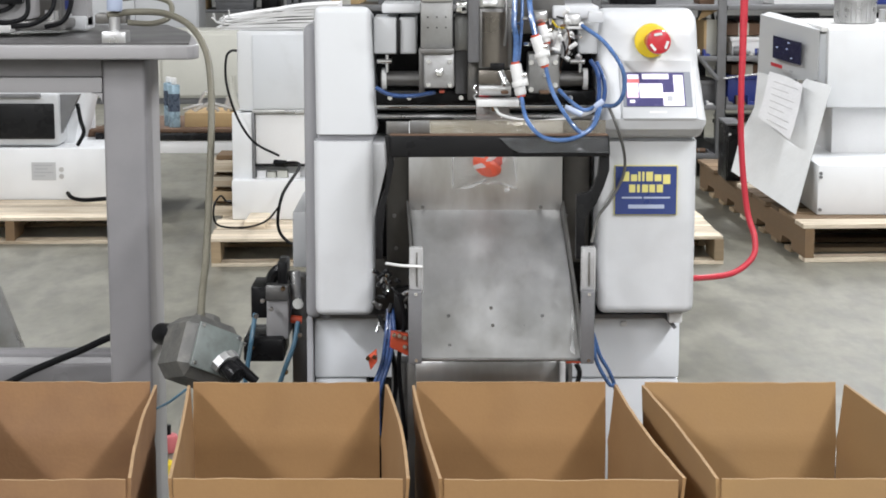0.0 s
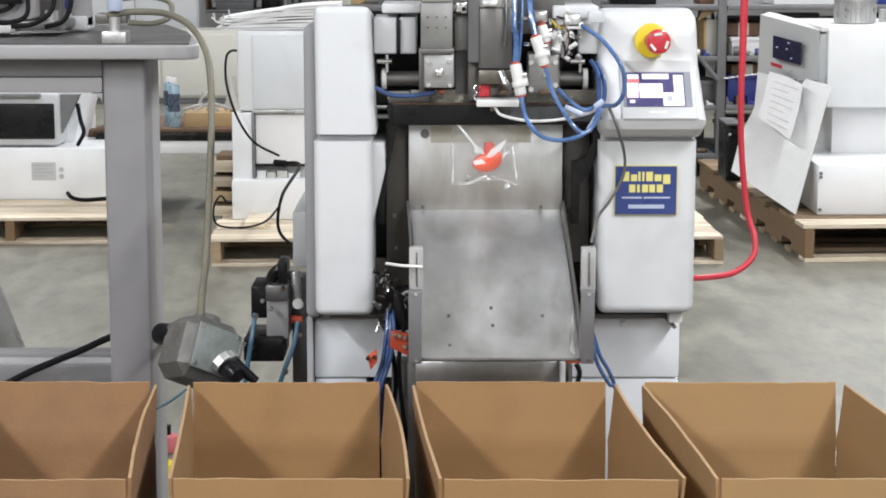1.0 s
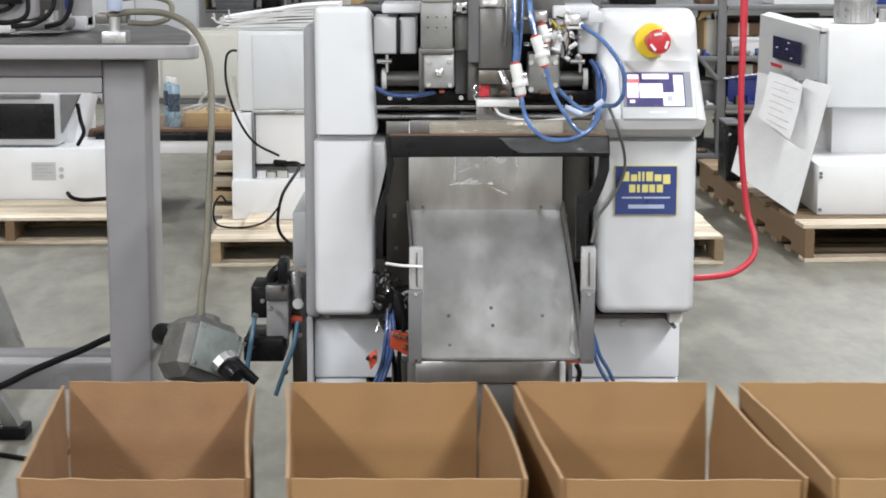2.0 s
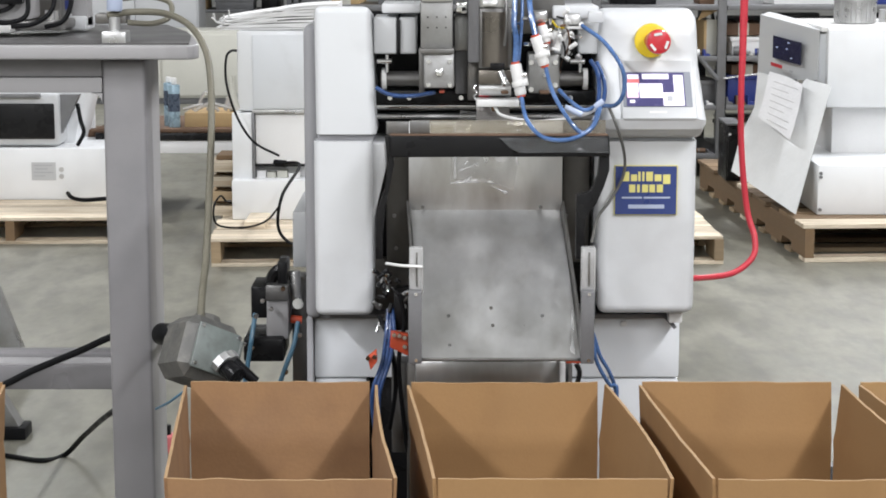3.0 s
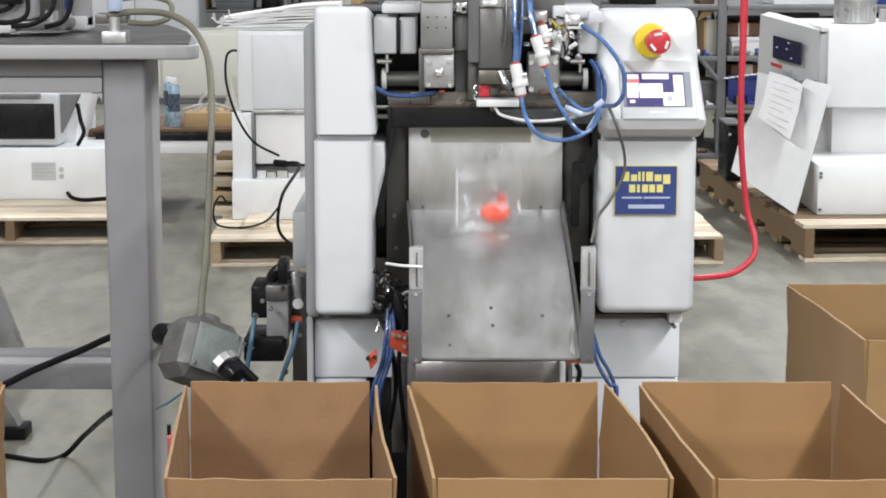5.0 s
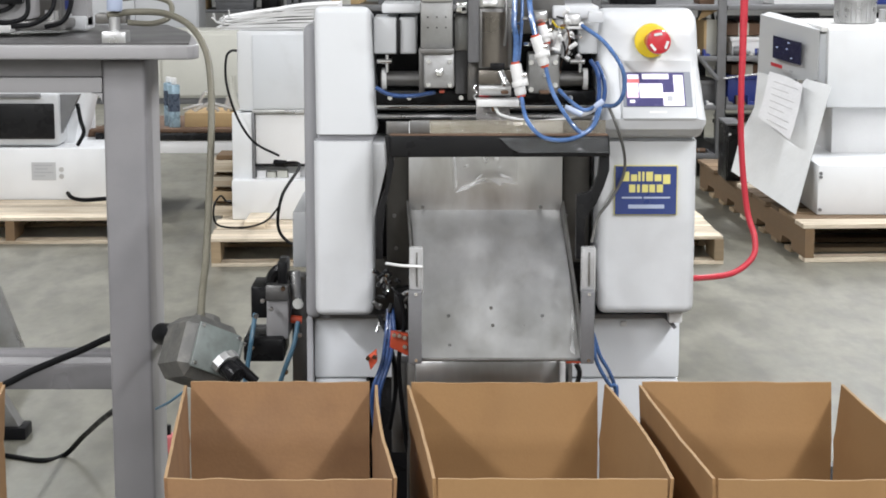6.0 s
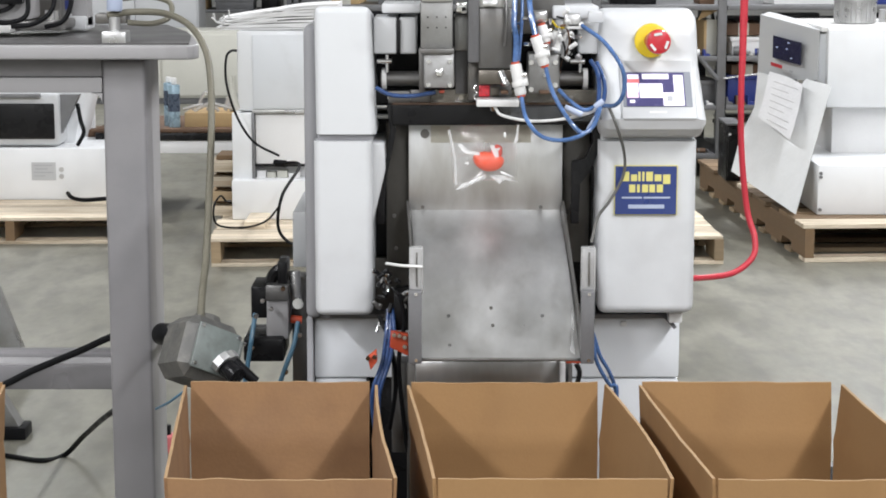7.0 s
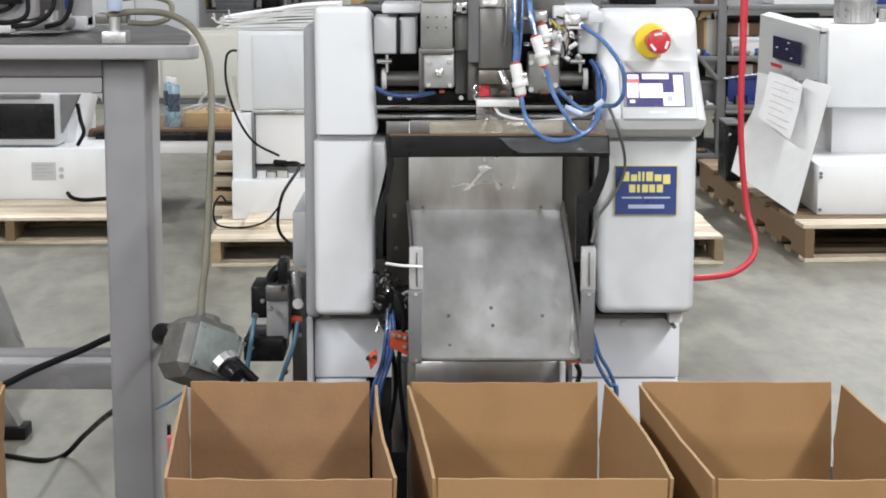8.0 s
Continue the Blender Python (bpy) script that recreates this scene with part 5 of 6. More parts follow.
for x0, x1, y0, mt in ((456, 472, 300, M_PAPER), (474, 490, 303, M_CREAM), (492, 510, 300, M_CREAM), (512, 532, 304, M_PAPER)):
    part("stored_stock", block((x0 - 784) * 0.00257, (x1 - 784) * 0.00257, 0.290, 0.290 + (318 - y0) * 0.0025, 8.620, 8.680, 0.002), mt, m2)
part("bay_hinge", block(-0.859, -0.846, 0.299, 0.600, 8.585, 8.600, 0.001), M_RACK, m2)
part("power_cord", hose(bmesh.new(), [(-0.923, 8.640, 0.875), (-0.945, 8.560, 0.877), (-0.962, 8.530, 0.844), (-0.959, 8.510, 0.733), (-0.909, 8.460, 0.592), (-0.831, 8.410, 0.487), (-0.718, 8.360, 0.433)], 0.0055), M_RUBBER, m2, "black power cord")
part("power_cord", hose(bmesh.new(), [(-0.733, 8.360, 0.398), (-0.622, 8.260, 0.405), (-0.667, 7.900, 0.323), (-0.687, 7.900, 0.193), (-0.646, 7.900, 0.126), (-0.575, 7.900, 0.107)], 0.0068), M_RUBBER, m2)
part("power_cord", hose(bmesh.new(), [(-0.710, 8.260, 0.225), (-0.772, 8.260, 0.158), (-0.871, 8.260, 0.130), (-0.982, 8.260, 0.143), (-0.997, 8.260, 0.217), (-0.973, 8.310, 0.262), (-0.952, 8.340, 0.236), (-0.950, 8.500, 0.214)], 0.0045), M_RUBBER, m2)
part("plug", rod(bmesh.new(), (-0.738, 8.360, 0.401), (-0.687, 8.340, 0.400), 0.016), M_RUBBER, m2)
part("corner_block", block(-0.867, -0.777, 0.080, 0.155, 8.260, 8.560, 0.003), M_WOOD, m2, "loose timber block")
rng = random.Random(7)
paper = thing("paper_stack", (-0.7, 8.860, 0.965), "loose stack of white paper and film sheets", "paper")
for i in range(15):
    k = i / 14
    tip = Vector((-1.02 + 0.16 * rng.random() * (0.4 + k), 0, 0.972 + 0.050 * k + rng.uniform(-.008, .010)))
    end = Vector((-0.47, 0, 0.972 + 0.105 * k))
    bm = bmesh.new()
    rings = []
    for u in range(9):
        w = u / 8
        q = tip.lerp(end, w) + Vector((0, 0, 0.016 * math.sin(math.pi * w) * k))
        y0, y1 = 8.63 + 0.02 * (1 - w) * rng.random(), 9.02
        rings.append([bm.verts.new((q.x, y, q.z + dz)) for y, dz in ((y0, 0), (y1, 0), (y1, 0.0065), (y0, 0.0065))])
    for a, b in zip(rings, rings[1:]):
        for m in range(4):
            bm.faces.new((a[m], a[(m + 1) % 4], b[(m + 1) % 4], b[m]))
    bm.faces.new(rings[0][::-1])
    bm.faces.new(rings[-1])
    part("sheet", bm, M_PAPER, paper)
for i in range(6):
    a = Vector((-0.95, 8.640, 1.000)) + Vector((rng.uniform(-.05, .03), 0, rng.uniform(-.012, .02)))
    part("paper_strip", hose(bmesh.new(), [a + Vector((0.20, 0, rng.uniform(0, .03))), a, a + Vector((rng.uniform(-.06, -.01), -0.03, rng.uniform(.0, .045)))], 0.004, seg=5), M_PAPER, paper)

# offcuts of board piled on the pallet beside the machine; dark rows stand in for shaded gaps
rng = random.Random(17)
for k in range(8):
    gap_row = k % 2
    z = PALLET_H + 0.067 * (k // 2) + 0.045 * gap_row
    lum = thing("timber_plank", (-1.0, 8.75, z), "rough timber board in a pile on the pallet, dark rows for shaded gaps", "plank", "piled boards")
    part("plank", block(-1.060 + (0.02 if gap_row else rng.uniform(-.006, .010)), -0.953, z, z + (0.022 if gap_row else 0.045), 8.66 + (0.09 if gap_row else rng.uniform(0, .008)), 8.95, 0.002, 1), M_WOOD_DARK if gap_row else rng.choice((M_WOOD, M_WOOD, M_WOOD_MID)), lum)

# machine with the leaning panel, on the pallet to the side
m3 = thing("white_machine", (PR.x + 0.3, PR.y + 0.5, PALLET_H), "white machine with a tilted display panel and leaning sheet", "machine")
part("base_box", block(1.710, 1.710 + 0.75, PALLET_H, 0.353, 8.690, 9.530, 0.008), M_WHITE, m3, "white base box")
part("cabinet", block(1.809, 2.604, 0.581, 0.954, 9.050, 9.830, 0.012), M_WHITE, m3, "white upper cabinet")
part("mid_panel", block(1.866, 2.662, 0.294, 0.579, 9.180, 9.830, 0.004), M_PAPER, m3)
part("seam", block(1.818, 2.610, 0.582, 0.601, 9.060, 9.730, 0.001), M_RACK, m3)
part("top_tray", block(1.781, 2.610, 0.936, 0.962, 9.080, 9.930, 0.003), M_PLASTIC_WHITE, m3)


def slanted(pts, thick, y_off=0.0):
    """A flat plate through upright points, given thickness towards the back."""
    bm = bmesh.new()
    a = [bm.verts.new(Vector(p)) for p in pts]
    b = [bm.verts.new(Vector(p) + Vector((thick * 0.3, thick, 0))) for p in pts]
    k = len(a)
    bm.faces.new(a)
    bm.faces.new(b[::-1])
    for i in range(k):
        bm.faces.new((a[i], b[i], b[(i + 1) % k], a[(i + 1) % k]))
    return bm


part("display_panel", slanted([(1.583, 9.630, 0.994), (1.774, 9.080, 0.943), (1.763, 9.050, 0.712), (1.572, 9.610, 0.675)], 0.35), M_SHELL_GREY, m3, "pale display panel")
disp = part("display", slanted([(1.614, 9.430, 0.901), (1.705, 9.170, 0.880), (1.703, 9.170, 0.773), (1.613, 9.420, 0.794)], 0.03), M_DISPLAY, m3, "dark blue display")
for x, y, w in ((1388, 75, 5), (1373, 84, 4), (1386, 86, 4), (1402, 92, 5), (1392, 102, 12)):
    q = Vector(((x - 784) / 3396 * 9.330, 9.340 - (x - 1390) * 0.0053, 0.846 - (y - 85) * 0.00268))
    part("display_mark", block(q.x, q.x + w * 0.0017, q.z - 0.003, q.z + 0.003, q.y - 0.085, q.y - 0.07, 0), M_SIGN_PALE, disp)
part("red_label", slanted([(1.598, 9.380, 0.775), (1.636, 9.280, 0.765), (1.636, 9.280, 0.749), (1.599, 9.380, 0.758)], 0.01), M_RED, m3)
part("grey_label", slanted([(1.676, 9.300, 0.742), (1.696, 9.260, 0.737), (1.696, 9.260, 0.726), (1.676, 9.300, 0.731)], 0.01), M_INK, m3)
part("leaning_panel", slanted([(1.561, 9.530, 0.715), (1.704, 9.130, 0.684), (1.717, 9.090, 0.714), (1.810, 8.950, 0.691), (1.693, 8.770, 0.375), (1.603, 8.630, 0.133), (1.396, 9.230, 0.258), (1.451, 9.330, 0.421), (1.532, 9.430, 0.550)], 0.02), M_PANEL, m3, "tall grey-white panel leaning outward")
part("panel_side", slanted([(1.771, 9.130, 0.925), (1.823, 9.070, 0.928), (1.831, 9.070, 0.689), (1.779, 9.130, 0.684)], 0.3), M_WHITE, m3)
part("drawing_sheet", slanted([(1.585, 9.330, 0.732), (1.642, 9.180, 0.718), (1.693, 9.030, 0.692), (1.658, 8.950, 0.566), (1.612, 8.880, 0.447), (1.563, 9.030, 0.484), (1.509, 9.180, 0.526), (1.554, 9.260, 0.633)], 0.003), M_SHEET, m3, "creased white drawing sheet taped to the panel")
for k in range(7):
    a, b = Vector((1.575, 9.200, 0.700)).lerp(Vector((1.530, 9.090, 0.530)), k / 6), Vector((1.672, 8.975, 0.672)).lerp(Vector((1.612, 8.900, 0.490)), k / 6)
    a, b = a.lerp(b, 0.06), a.lerp(b, 0.9 - 0.25 * (k % 3 == 1))
    drop = Vector((0, 0, -0.004))
    part("print_line", slanted([v + Vector((-0.001, -0.007, 0)) for v in (a, b, b + drop, a + drop)], 0.002), M_INK_PALE, m3)
for x, y in ((1446, 305), (1446, 312), (1446, 372), (1464, 224), (1464, 240), (1464, 262)):
    q = Vector(((x - 784) / 3396 * 8.830, 8.682 if y > 290 else 9.175, 0.328 - (y - 300) * 0.0025))
    part("screw", rod(bmesh.new(), q, q - Vector((0, 0.01, 0)), 0.008, seg=8), M_RACK, m3)
coil = thing("ribbed_pulley", (1.95, 9.330, 0.962), "silver ribbed metal drum on the machine", "drum")
bm = bmesh.new()
c0 = Vector((2.001, 9.330, 0.996))
part("drum", rod(bm, (c0.x, 9.380, 0.962 + 0.003), (c0.x, 9.380, 1.077), 0.095, seg=40), M_ALU, coil)
for i in range(22):
    a = math.tau * i / 22
    q = Vector((c0.x + 0.096 * math.cos(a), 9.380 + 0.096 * math.sin(a), 0))
    part("rib", rod(bmesh.new(), (q.x, q.y, 0.968), (q.x, q.y, 1.066), 0.006, seg=6), M_ALU, coil)
part("rim", rod(bmesh.new(), (c0.x, 9.380, 1.069), (c0.x, 9.380, 1.085), 0.104, seg=40), M_ALU, coil)
part("drum", rod(bmesh.new(), (c0.x + 0.24, 9.530, 0.962), (c0.x + 0.24, 9.530, 1.023), 0.09, seg=30), M_ALU, coil)


def set_on_deck(ob, deck):
    """Shifts a thing towards the eye and scales it alike, so that its foot rests on a deck of this height."""
    k = (1.4 - deck) / (1.4 - PALLET_H)
    ob.location = Vector((0, 0, 1.4)) + (ob.location - Vector((0, 0, 1.4))) * k
    for child in ob.children_recursive:
        child.data.transform(Matrix.Scale(k, 4))


for ob in (m3, coil):
    set_on_deck(ob, 0.165)


# ---- racks with stock at the back ----
def rack(x0, x1, y0, y1, levels, top, label, shared=False):
    r = thing("storage_rack", ((x0 + x1) / 2, (y0 + y1) / 2, 0), label, "shelf", "steel racks")
    for x in (x1 - 0.05,) if shared else (x0, x1 - 0.05):
        for y in (y0, y1 - 0.05):
            part("upright", block(x, x + 0.05, 0, top, y, y + 0.05, 0.003), M_RACK, r)
    for z in levels:
        part("shelf", block(x0, x1, z - 0.03, z, y0 + 0.005, y1, 0.003), M_RACK, r)
    a, b = Vector((x0 + 0.025, y0 + 0.05, levels[0])), Vector((x0 + 0.025, y1, levels[-1]))
    part("brace", rod(bmesh.new(), a, b, 0.012), M_RACK, r)
    return r


RACK_LEVELS = (0.14, 0.42, 0.70, 0.99)
rack_row = [(-0.70, 0.9), (0.905, 1.618), (1.623, 3.35), (3.355, 5.0)]
RACKS = [rack(x0, x1, 11.0, 11.9, RACK_LEVELS, 1.9, "grey steel storage rack with mixed stock", x0 > 0) for x0, x1 in rack_row]
part("diagonal_brace", rod(bmesh.new(), (1.458, 10.985, 0.700), (1.574, 10.985, 0.565), 0.014, seg=8), M_RACK, RACKS[1])
part("tie_rod", rod(bmesh.new(), (1.607, 10.990, 0.574), (1.835, 10.990, 0.603), 0.006, seg=8), M_ALU, RACKS[2])

# far row: pale cabinets with racks standing on them
FAR_LEVELS = (0.62, 0.80, 1.02)
for k in range(4):
    fx = -6.2 + k * 1.56
    cab = thing("low_cabinet", (fx + 0.77, 16.1, 0), "low cream steel cabinet standing before the far racks", "cabinet", "cream cabinets")
    part("carcass", block(fx, fx + 1.54, 0.05, 0.60, 15.8, 16.4, 0.006), M_CREAM, cab)
    part("plinth", block(fx + 0.02, fx + 1.52, 0, 0.05, 15.83, 16.35, 0.003), M_RACK, cab)
    for d in range(2):
        door = part("door", block(fx + 0.02 + d * 0.76, fx + 0.76 + d * 0.76, 0.07, 0.57, 15.785, 15.8, 0.004), M_CREAM, cab)
        part("handle", block(fx + 0.64 + d * 0.2, fx + 0.70 + d * 0.2, 0.44, 0.46, 15.77, 15.785, 0.002), M_RACK, door)
    rack(fx, fx + 1.54, 19.65, 20.4, FAR_LEVELS, 1.9, "grey steel rack behind the cream cabinets")


tall = thing("tall_cabinet", (-2.668, 16.950, 0), "tall pale grey steel cabinet standing behind the bench", "cabinet")
part("carcass", block(-3.217, -2.118, 0.04, 1.9, 16.750, 17.250, 0.006), M_SHELL_GREY, tall)
part("plinth", block(-3.217 + 0.02, -2.118 - 0.02, 0, 0.04, 16.780, 17.230, 0.003), M_RACK, tall)
for x0, x1 in ((-3.202, -2.672), (-2.662, -2.133)):
    leaf = part("door", block(x0, x1, 0.07, 1.87, 16.735, 16.750, 0.004), M_SHELL_GREY, tall)
    part("handle", block((x0 + x1) / 2 - 0.01, (x0 + x1) / 2 + 0.01, 0.92, 1.02, 16.715, 16.735, 0.003), M_RACK, leaf)


def stock(x, w, z, h, d, mt, kind, label, turn=0, y=11.1):
    t = thing(kind, (x + w / 2, y + d / 2, z), label, kind.split("_")[-1])
    bm = bmesh.new()
    slab(bm, -w / 2, w / 2, 0, h, -d / 2, d / 2, 0.006)
    ob = part("body", turned(bm, Matrix.Translation(t.location) @ pose(0, 0, 0, 0, 0, turn)), mt, t)
    if kind in ("stock_bin", "parts_tray"):
        part("rim", turned(slab(bmesh.new(), -w / 2 - 0.008, w / 2 + 0.008, h - 0.02, h + 0.004, -d / 2 - 0.008, d / 2 + 0.008, 0.003), Matrix.Translation(t.location) @ pose(0, 0, 0, 0, 0, turn)), mt, t)
    else:
        part("tape", turned(slab(bmesh.new(), -0.03, 0.03, -0.0, h + 0.002, -d / 2 - 0.002, d / 2 + 0.002), Matrix.Translation(t.location) @ pose(0, 0, 0, 0, 0, turn)), M_CREAM, t)


rng = random.Random(21)
KINDS = ((M_TAN, "cardboard_box", "tan cardboard box on a rack shelf"), (M_BROWN, "cardboard_box", "dark brown box on a rack shelf"), (M_BLUE_BIN, "stock_bin", "dark blue plastic stock bin"),
         (M_PAPER, "parts_tray", "white parts tray on a rack shelf"), (M_RACK, "parts_tray", "grey metal parts tray"), (M_BLACK, "stock_bin", "black plastic stock bin"))
for x0, x1, levels, y in [(*r, RACK_LEVELS, 11.1) for r in rack_row] + [(-6.2 + k * 1.56, -4.66 + k * 1.56, FAR_LEVELS, 19.7) for k in range(4)]:
    for z in levels:
        x = x0 + (0.07 if not 1.5 < x0 < 2 else 0.27)
        x1 = x1 if not 0.9 < x0 < 1 else 1.44
        while x < x1 - 0.28:
            w = rng.uniform(0.16, 0.42)
            if x + w > x1 - 0.06:
                break
            mt, kind, label = rng.choice(KINDS)
            stock(x, w, z, rng.uniform(0.08, 0.2), rng.uniform(0.3, 0.6), mt, kind, label, rng.uniform(-4, 4), y)
            x += w + rng.uniform(0.02, 0.14)

back_rng = random.Random(33)
for x0, x1 in rack_row:
    for z in RACK_LEVELS[:3]:
        x = x0 + 0.06
        while x < x1 - 0.36:
            w = back_rng.uniform(0.24, 0.34)
            mt, kind, label = back_rng.choice(((M_BLACK, "stock_bin", "black plastic stock bin"), (M_BROWN, "cardboard_box", "dark brown box on a rack shelf"), (M_RACK, "parts_tray", "grey metal parts tray")))
            stock(x, w, z, back_rng.uniform(0.14, 0.22), 0.12, mt, kind, label, 0, 11.74)
            x += w + 0.02
stock(1.47, 0.09, 0.70, 0.20, 0.3, M_TAN, "cardboard_box", "tall tan cardboard box on a rack shelf", 12)
stock(1.46, 0.11, 0.42, 0.13, 0.4, M_RACK, "parts_tray", "grey metal parts tray", 5)
for args in ((1.65, 0.19, 0.70, 0.10, 0.5, M_PAPER, "parts_tray", "white parts tray on a rack shelf", 3), (1.65, 0.20, 0.812, 0.07, 0.4, M_BROWN, "cardboard_box", "dark brown box on a white tray", -6),
             (1.645, 0.21, 0.42, 0.16, 0.5, M_BLUE_BIN, "stock_bin", "dark blue plastic stock bin", 0), (1.65, 0.19, 0.585, 0.06, 0.4, M_BROWN, "cardboard_box", "dark brown box on a blue bin", 4),
             (1.65, 0.19, 0.14, 0.14, 0.5, M_BLACK, "stock_bin", "black plastic stock bin", 2), (1.645, 0.2, 0.285, 0.022, 0.3, M_CREAM, "parts_tray", "shallow cream tray on a black bin", -3)):
    stock(*args)
loose_rng = random.Random(71)
for z in RACK_LEVELS[:3]:
    x = 1.41
    while x < 1.88:
        w = loose_rng.uniform(0.025, 0.07)
        if not 1.55 < x + w / 2 < 1.64:
            h, mt = loose_rng.uniform(0.02, 0.055), loose_rng.choice((M_BROWN, M_BLACK, M_PAPER, M_TAN, M_STEEL, M_RACK, M_BLUE_BIN))
            loose = thing("machine_part", (x, 11.04, z), "small loose machine part on a rack shelf", "part", "loose parts")
            if loose_rng.random() < 0.5:
                part("barrel", rod(bmesh.new(), (x, 11.045, z + h * 0.54), (x + w, 11.040, z + h * 0.54), h / 2, seg=14, bev=0.002), mt, loose)
                part("flange", rod(bmesh.new(), (x + w * 0.3, 11.044, z + h * 0.54), (x + w * 0.42, 11.043, z + h * 0.54), h / 2 * 1.08, seg=14), M_RACK, loose)
            else:
                part("plate", prism(bmesh.new(), [(x, z), (x + w, z), (x + w, z + h * 0.3), (x + w * 0.4, z + h * 0.35), (x + w * 0.3, z + h), (x, z + h)], "y", 11.015, 11.085, 0.002, 1), mt, loose)
        x += w + loose_rng.uniform(0.005, 0.03)
tan_box = thing("open_carton", (1.53, 11.2, 0.99), "open tan cardboard carton on the top rack shelf", "box")
part("body", block(1.478, 1.562, 0.99, 1.045, 11.12, 11.4, 0.003), M_BROWN, tan_box)
part("flap", prism(bmesh.new(), [(1.459, 0.897), (1.574, 0.955), (1.554, 0.987), (1.490, 0.967)], "y", 11.07, 11.075), M_TAN, tan_box, "pale tan raised flap")
dark = thing("control_box", (1.54, 9.9, PALLET_H), "dark electrical box standing on the pallet", "box")
part("body", block(1.470, 1.547, PALLET_H, 0.414, 9.9, 10.2, 0.006), M_BLACK, dark)
part("lid", block(1.465, 1.549, 0.414, 0.425, 9.88, 10.2, 0.002), M_RACK, dark)
part("front_panel", block(1.476, 1.529, PALLET_H + 0.02, 0.402, 9.885, 9.9, 0.003), M_BLACK, dark, "black front panel")
part("indicator", rod(bmesh.new(), (1.484, 9.885, 0.368), (1.483, 9.875, 0.369), 0.008, seg=10), M_CHROME, dark)

set_on_deck(dark, 0.165)

# low shelf with carton and spray can between the machines
low = thing("low_shelf", (-1.4, 10.0, 0), "low wooden shelf on grey steel legs", "shelf")
LOW_Z = 0.426
part("board", block(-1.741, -0.976, LOW_Z - 0.02, LOW_Z, 9.6, 10.3, 0.003), M_BROWN, low, "brown shelf board")
part("rail", block(-1.742, -0.976, LOW_Z - 0.058, LOW_Z - 0.021, 9.58, 9.62, 0.002), M_BLACK, low)
part("panel", block(-1.762, -0.987, LOW_Z - 0.122, LOW_Z - 0.062, 9.585, 9.61, 0.002), M_PAPER, low, "white lower shelf panel")
for x in (-1.746, -1.015):
    for y in (9.66, 10.2):
        part("leg", block(x, x + 0.04, 0, LOW_Z - 0.02, y, y + 0.04, 0.002), M_RACK, low)
for n, (y0, y1, mt) in enumerate(((272, 282, M_WOOD), (288, 300, M_WOOD_MID), (306, 316, M_WOOD))):
    lum = thing("timber_plank", (-1.25, 9.75, 0.042 * (2 - n)), "rough timber plank stacked on the floor below the shelf", "plank", "stacked planks")
    part("plank", block(-1.161 - 0.03 * n, -0.989, 0.042 * (2 - n), 0.042 * (2 - n) + 0.041, 9.75, 9.95, 0.002), mt, lum)
tan = thing("cardboard_box", (-1.15, 9.8, LOW_Z), "open tan cardboard box full of plastic film", "box")
part("body", block(-1.309, -0.985, 0.416, 0.497, 9.7, 10.0, 0.003), M_TAN, tan)
rng = random.Random(5)
for i in range(12):
    q = Vector((rng.uniform(-1.300, -1.023), rng.uniform(9.75, 9.95), 0.500))
    part("film_scrap", hose(bmesh.new(), [q, q + Vector((rng.uniform(-.06, .06), 0, rng.uniform(.02, .09))), q + Vector((rng.uniform(-.1, .1), 0, 0.01))], 0.009, seg=5, steps=4), M_FROST, tan)
can2 = thing("spray_can", (-1.394, 9.75, LOW_Z), "grey-blue spray can with small white cap", "can")
part("body", rod(bmesh.new(), (-1.394, 9.75, LOW_Z), (-1.394, 9.75, LOW_Z + 0.22), 0.026, seg=24, bev=0.004), M_CAN, can2)
part("label_band", rod(bmesh.new(), (-1.394, 9.75, LOW_Z + 0.105), (-1.394, 9.75, LOW_Z + 0.18), 0.0265, seg=24), M_CAN_BAND, can2, "dark blue printed band")
part("cap", rod(bmesh.new(), (-1.394, 9.75, LOW_Z + 0.22), (-1.394, 9.75, LOW_Z + 0.25), 0.014, seg=24, bev=0.006), M_PLASTIC_WHITE, can2)
can = thing("spray_can", (-1.358, 9.68, LOW_Z), "grey-blue spray can with small white cap", "can")
cx = -1.358
part("body", rod(bmesh.new(), (cx, 9.68, LOW_Z), (cx, 9.68, LOW_Z + 0.215), 0.030, seg=24, bev=0.004), M_CAN, can)
part("label_band", rod(bmesh.new(), (cx, 9.68, LOW_Z + 0.08), (cx, 9.68, LOW_Z + 0.17), 0.0305, seg=24), M_CAN_BAND, can, "dark printed band")
part("cap", rod(bmesh.new(), (cx, 9.68, LOW_Z + 0.215), (cx, 9.68, LOW_Z + 0.25), 0.015, seg=24, bev=0.006), M_PLASTIC_WHITE, can)

# ceiling light fittings above the work area
for lx, ly in LAMP_SPOTS:
    fit_ob = thing("ceiling_light", (lx, ly, 5.1), "long white fluorescent ceiling light", "lamp", "ceiling lights")
    part("housing", block(lx - 0.25, lx + 0.25, 5.12, 5.20, ly - 1.6, ly + 1.6, 0.01), M_PLASTIC_WHITE, fit_ob)
    part("diffuser", block(lx - 0.22, lx + 0.22, 5.09, 5.12, ly - 1.58, ly + 1.58, 0.004), M_TUBE_GLOW, fit_ob)
    part("hanger", rod(bmesh.new(), (lx, ly, 5.2), (lx, ly, 5.4), 0.01), M_RACK, fit_ob)


